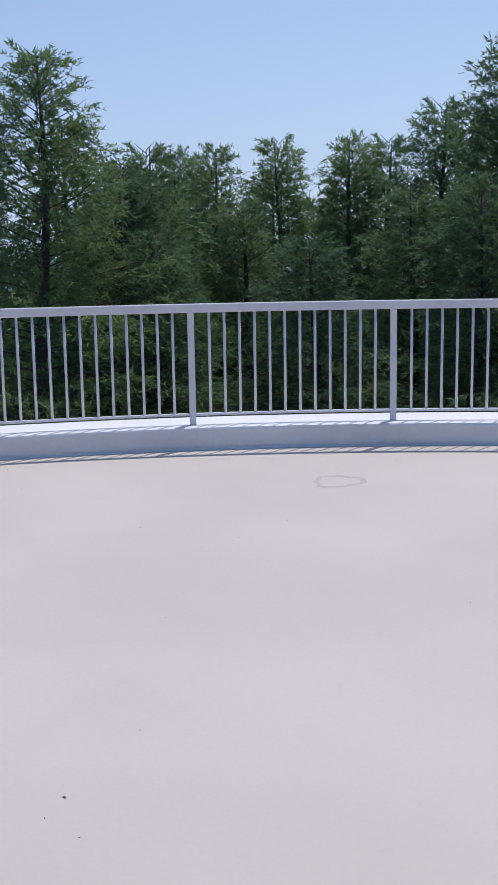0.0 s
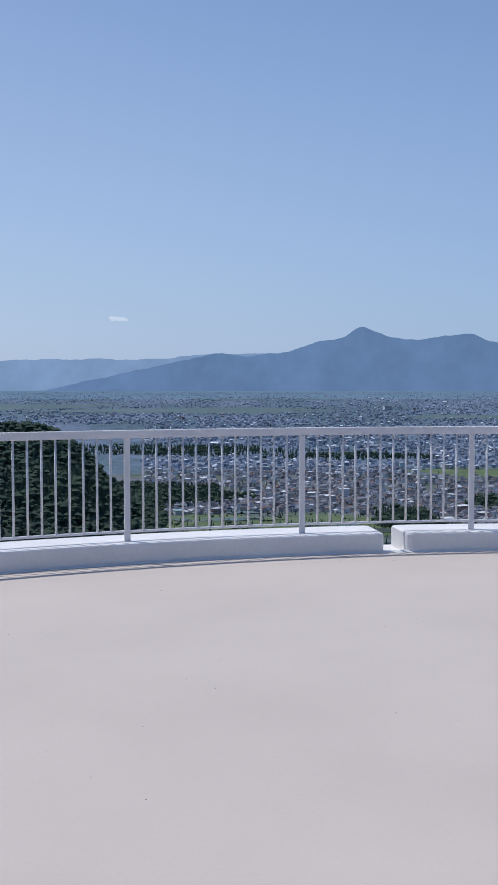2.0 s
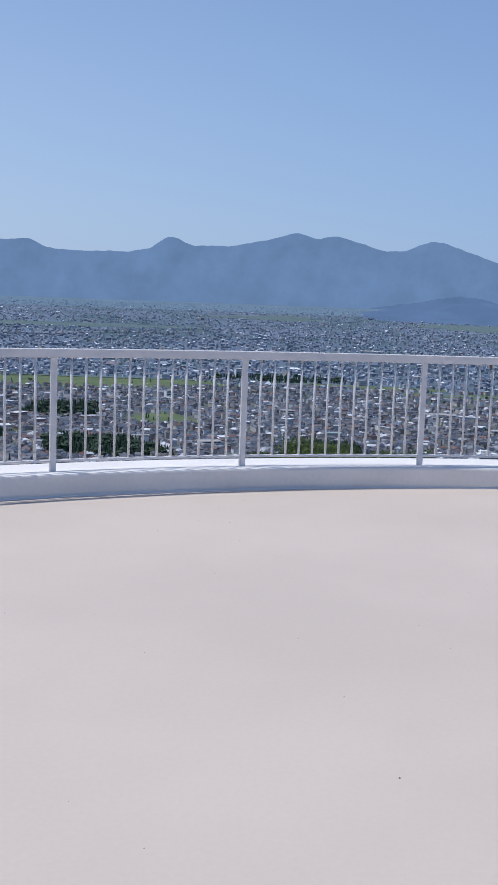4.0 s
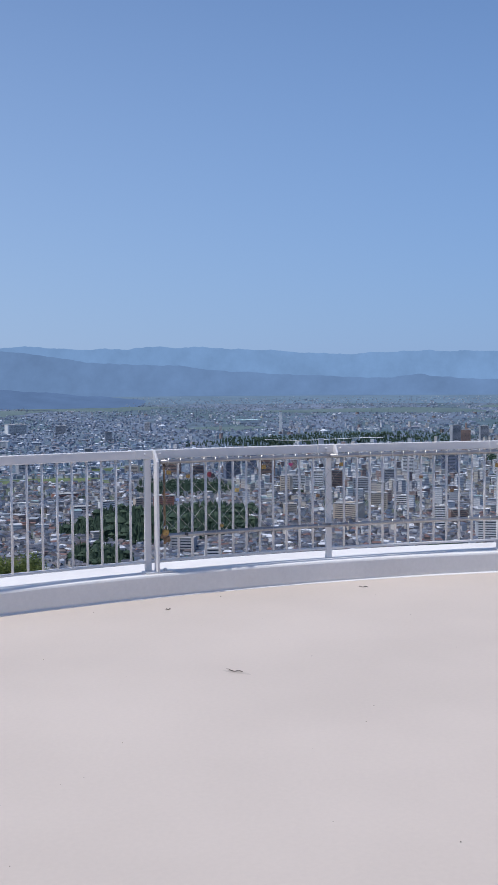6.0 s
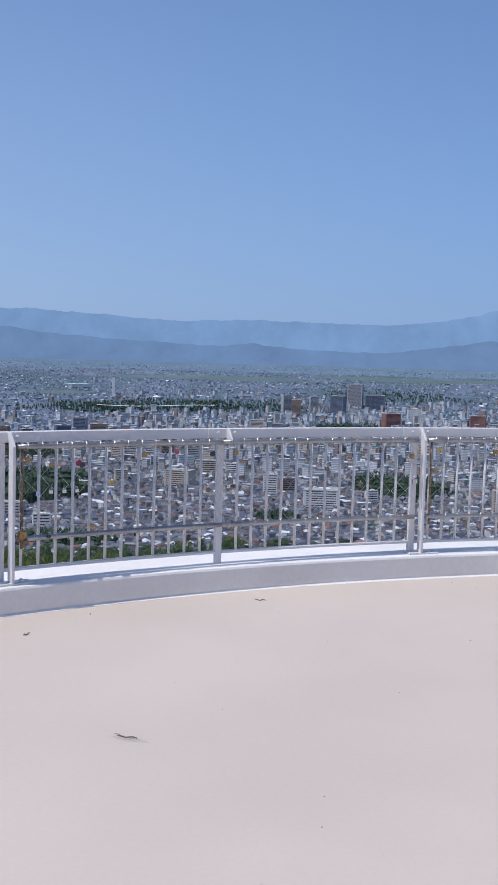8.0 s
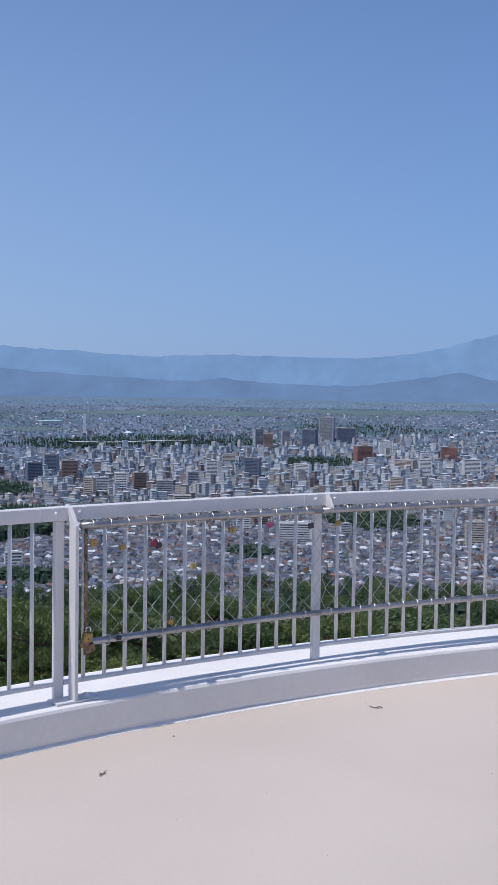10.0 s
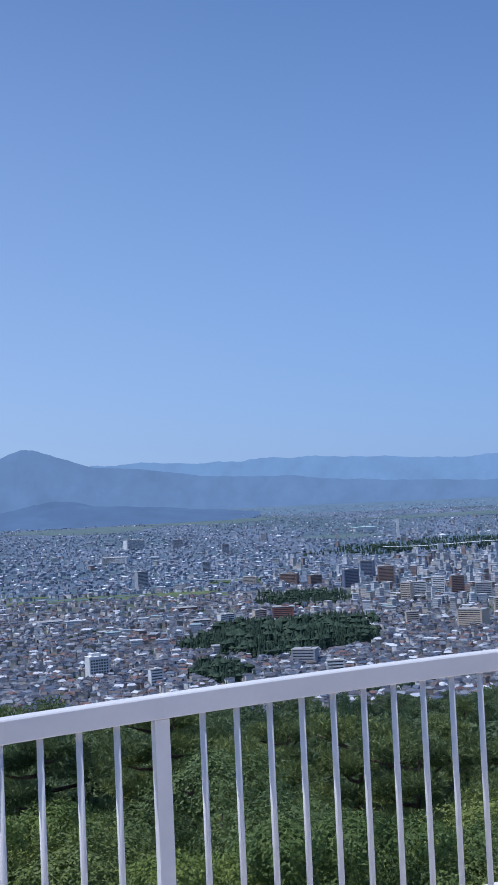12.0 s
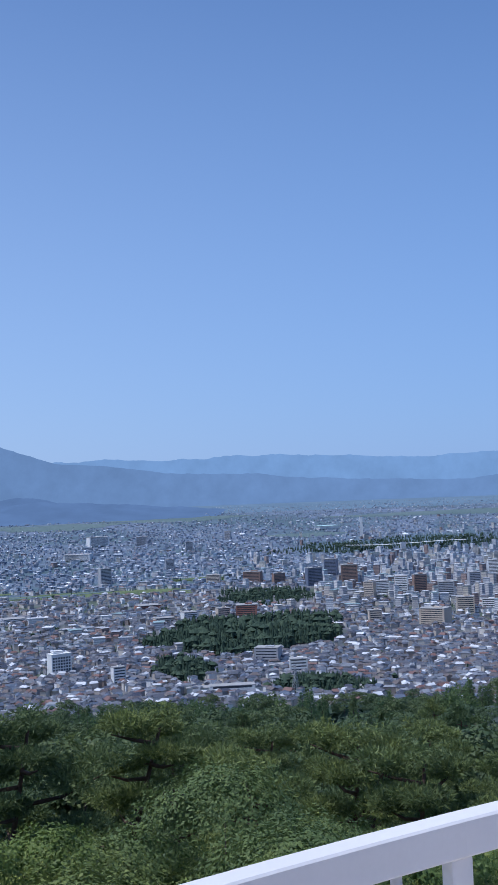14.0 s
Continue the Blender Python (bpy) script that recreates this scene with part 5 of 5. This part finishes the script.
pine_a = tree_thing("pine_tree", pine_meshes(5, 9, 3.0, 36, None, 0.100, 250, 2), "dark green pine with layered needle clouds behind the railing", "pines behind the terrace")
pine_b = tree_thing("pine_tree", pine_meshes(8, 8, 2.7, 32, None, 0.100, 250, 2), "spreading pine with crooked limbs behind the railing", "pines behind the terrace")
pine_back = tree_thing("pine_tree", pine_meshes(9, 9, 3.0, 26, None, 0.16, 120, 2), "dark pine standing further back in the wood", "pines in the wood behind")
PINE = (("a", 28.2, 24, 7.6), ("b", 25.0, 22, 5.9), ("a", 21.3, 22, 7.2), ("a", 17.8, 21, 7.6), ("b", 15.4, 23, 6.8), ("a", 12.9, 20, 7.6), ("b", 10.2, 22, 7.4),
        ("a", 6.4, 22, 6.0), ("b", 2.6, 24, 3.3), ("a", -1.0, 23, 4.0), ("b", -3.4, 24, 3.4), ("b", -6.0, 23, 2.1), ("b", -7.8, 24, 0.6), ("b", -8.8, 24, -1.6), ("b", -10.4, 22, -4.6),
        ("b", 23.0, 17, 2.4), ("b", 13.0, 16.5, 2.0), ("b", 4.5, 18, 0.0), ("b", -4.0, 20, -1.6))
for kind, az, dist, el in PINE:
    stand(pine_a if kind == "a" else pine_b, az, dist, EYE0, el, 9 if kind == "a" else 8)
for az in np.arange(-5.5, 30, 1.9):
    stand(pine_back, az, rt.uniform(26, 33), EYE0, float(np.interp(az, (-6, 0, 4, 8, 30), (-1.2, 1.2, 1.6, 3.2, 4.4))) + rt.uniform(-1.2, 0.4), 9)
    stand(pine_back, az + 0.9, rt.uniform(19, 24), EYE0, float(np.interp(az, (-6, 8), (-3.4, 0.6))) + rt.uniform(-1, 0.6), 9)

shrub_y = tree_thing("shrub", leafy_meshes(31, 4.2, 1.3, 9000, 0.11, M_SHRUB, 0.3, 0.9, 0.30, 0.36, 22), "yellow-green shrub with long drooping leaves behind the kerb", "shrubs behind the terrace", "shrub")
shrub_g = tree_thing("shrub", leafy_meshes(37, 4.2, 1.0, 5000, 0.10, M_LEAF2, 0.3, 0.7, 0.26, 0.42, 20), "light green shrub with narrow leaves behind the kerb", "shrubs behind the terrace", "shrub")
for proto, az, dist, el in ((shrub_y, 30.5, 11.6, -4.9), (shrub_y, 27.6, 11.9, -4.7), (shrub_y, 33.5, 11.9, -5.8), (shrub_g, 22.6, 11.8, -3.6), (shrub_g, 20.2, 12.3, -5.4),
                            (shrub_g, 13.6, 12.2, -4.8), (shrub_g, 11.4, 12.6, -6.0), (shrub_g, 5.8, 12.4, -5.0), (shrub_g, 3.6, 12.9, -6.2)):
    stand(proto, az, dist, EYE0, el, 4.2)

# trees on the slope below
leafy_a = tree_thing("broadleaf_tree", leafy_meshes(41, 12, 3.0, 100000, 0.064, M_LEAF, 0.50, 0.2, 0.65, 0.33, 26), "leafy green tree on the slope below the terrace", "trees on the slope")
leafy_b = tree_thing("broadleaf_tree", leafy_meshes(43, 12, 1.6, 46000, 0.062, M_LEAF2, 0.45, 0.2, 0.6, 0.36, 20), "light green leafy tree on the slope below the terrace", "trees on the slope")
pine_c = tree_thing("pine_tree", pine_meshes(47, 12, 2.8, 20, M_PINE_SLOPE, 0.120, 330, 2, 0.50), "dark pine on the slope below the terrace", "pines on the slope")
rs2 = random.Random(8)
for az, dist, el, proto in ((-78.9, 17, -13.3, leafy_a), (-84.3, 18, -15.0, leafy_a), (-71.5, 16, -14.0, leafy_b), (-85.6, 14, -15.0, leafy_b), (-90.7, 15, -15.2, leafy_b), (-74.8, 16, -15.2, leafy_a), (-66.5, 17, -14.5, leafy_a), (-80.3, 13.5, -16.3, leafy_b), (-88.2, 14.0, -16.7, leafy_a),
                            (-70.2, 26, -9.5, pine_c), (-74.3, 28, -9.7, pine_c), (-78.2, 33, -10.6, pine_c), (-85.6, 28, -10.6, pine_c), (-89.6, 24, -11.8, pine_c), (-94.2, 24, -12.2, pine_c), (-82.0, 24, -12.0, pine_c),
                            (-97.0, 17, -14.5, leafy_a), (-102.4, 16, -15.1, leafy_a), (-99.5, 25, -11.9, pine_c), (-106.4, 24, -11.9, pine_c), (-61.9, 22, -9.6, pine_c), (-64.3, 24, -9.6, pine_c), (-82.0, 38, -11.0, pine_c),
                            (-91.4, 36, -11.2, pine_c), (-97.5, 38, -10.7, pine_c), (-103.4, 36, -10.7, pine_c), (-66.1, 32, -9.0, pine_c), (-109.4, 17, -14.4, leafy_b), (-57.8, 20, -11.2, leafy_a), (-87.7, 34, -11.2, pine_c)):
    stand(proto, az, dist, EYE1, el, 12)

pine_far = tree_thing("pine_tree", pine_meshes(53, 12, 2.7, 20, M_PINE_SLOPE, 0.26, 30, 4, 0.45, 0.62, 0.36), "pine in the wood on the slope", "pines in the wood")
leafy_far = tree_thing("broadleaf_tree", leafy_meshes(59, 12, 3.2, 8000, 0.24, M_LEAF_FAR, 0.5, 0.2, 0.7, 0.34, 20), "leafy tree in the wood on the slope", "leafy trees in the wood")
cedar = tree_thing("cedar_tree", larch_meshes(61, 12, 2.3, 44, 5.0, 0.70, 6, False, 0.85, 0.75, 0.42), "pointed dark cedar in the wood on the slope", "cedars in the wood")
for i in range(380):
    az = -116 + 64 * ((i * 0.618) % 1)
    d = 42 * (430 / 42) ** rs2.random()
    lim = np.interp(d, (40, 60, 100, 200, 430), (-11.6, -10.9, -10.4, -10.0, -9.8)) + np.interp(-az, (88, 94, 106, 112), (0, 0.5, 0.5, 0)) * min(1, d / 150) + rs2.uniform(-1.7, 0.0) * min(1.0, 90 / d)
    proto = (cedar if rs2.random() < 0.6 else leafy_far) if d > 130 else (pine_far if rs2.random() < 0.6 else leafy_far)
    stand(proto, az, d, EYE1, lim, 12)


# ---------------------------------------------------------------- woods further off
def wood_pile(name, label, spots, mat_a, mat_b, share_cone, girth):
    """Crowns of a wood: pointed conifers and lumpy broadleaf crowns. spots: x, y, z, height."""
    rg = np.random.default_rng(len(name))
    vs, fs, idx, o = [], [], [], 0
    for x, y, z, h in spots:
        if rg.uniform() < share_cone:
            k, tiers = 7, 3
            w0 = rg.uniform(0, 6)
            for q in range(tiers):
                zb, zt = h * (0.15 + 0.27 * q), h * (0.62 + 0.19 * q)
                rad = h * girth * (1 - 0.25 * q)
                for j in range(k):
                    w = w0 + j * 6.283 / k + 0.4 * q
                    rj = rad * rg.uniform(0.7, 1.2)
                    vs.append((x + rj * math.cos(w), y + rj * math.sin(w), z + zb + rg.uniform(-0.04, 0.04) * h))
                vs.append((x, y, z + zt))
                fs += [(o + j, o + (j + 1) % k, o + k) for j in range(k)]
                idx += [1] * k
                o += k + 1
        else:
            for q in range(2):
                rad = h * rg.uniform(0.26, 0.38)
                cx, cy, cz = x + rg.normal(0, 0.2) * h, y + rg.normal(0, 0.2) * h, z + h * rg.uniform(0.45, 0.78)
                k = 6
                for lat, rr in ((-0.4, 0.85), (0.35, 0.95)):
                    for j in range(k):
                        w = j * 6.283 / k + lat
                        e = rad * rr * rg.uniform(0.75, 1.25)
                        vs.append((cx + e * math.cos(w), cy + e * math.sin(w), cz + rad * lat))
                vs.append((cx, cy, cz + rad * rg.uniform(0.8, 1.1)))
                for j in range(k):
                    j2 = (j + 1) % k
                    fs += [(o + j, o + j2, o + k + j2), (o + j, o + k + j2, o + k + j), (o + k + j, o + k + j2, o + 2 * k)]
                    idx += [0] * 3
                o += 2 * k + 1
    tagged(new(name, mesh_of(name, vs, fs, (mat_a, mat_b), idx)), label, "wood", kind="stuff")


rw = random.Random(12)
spots = []
for i in range(2600):
    az, r = rw.uniform(-116, -30), 430 * (700 / 430) ** rw.random()
    z = float(land(az, r))
    spots.append((*polar(az, r, z - 1), rw.uniform(7, 11)))
wood_pile("wood_on_slope", "dense dark green wood of cedars and broadleaf trees", spots, M_WOOD_FAR, M_CEDAR_FAR, 0.5, 0.26)
spots = []
for i in range(17000):
    az, r = rw.uniform(-34, -8), rw.uniform(600, 2050)
    z = float(land(az, r))
    dep = math.degrees(math.atan2(1.55 - z, r))
    if ((az + 19) / 5.0) ** 2 + ((dep - 6.3) / 0.75) ** 2 < 1:
        continue
    spots.append((*polar(az, r, z - 1), rw.uniform(9, 14)))
wood_pile("wood_on_hills", "dark green wooded hills beyond the valley", spots, M_WOOD_FAR, M_CEDAR_FAR, 0.35, 0.28)
spots = []
for a, d, sa, sd in WOODS:
    p, r, s = at_land(a, d)
    n = int(min(1700, max(200, 520 * sa * sd)))
    grow = 1.5 if sa * sd > 3.5 else 1.0
    for i in range(n):
        w, q = rw.uniform(0, 6.283), math.sqrt(rw.random())
        k = 1 + 0.22 * math.sin(2 * w + a) + 0.16 * math.sin(5 * w)
        p, r, s = at_land(a + sa * q * k * math.cos(w), d + sd * q * k * math.sin(w))
        spots.append((p.x, p.y, p.z - 1, rw.uniform(11, 18) * grow * (1.15 - 0.35 * q) * s))
for i in range(420):
    p, r, s = at_land(rw.uniform(-49, -33), rw.uniform(6.6, 8.4))
    spots.append((p.x, p.y, p.z - 1, rw.uniform(3.5, 8)))
for i in range(2600):
    p, r, s = at_land(rw.uniform(-115, -34), 1.1 * (10.5 / 1.1) ** rw.random())
    spots.append((p.x, p.y, p.z - 1, rw.uniform(5, 11) * s))
wood_pile("town_trees", "groves and garden trees among the houses", spots, M_WOOD_FAR, M_CEDAR_FAR, 0.88, 0.19)
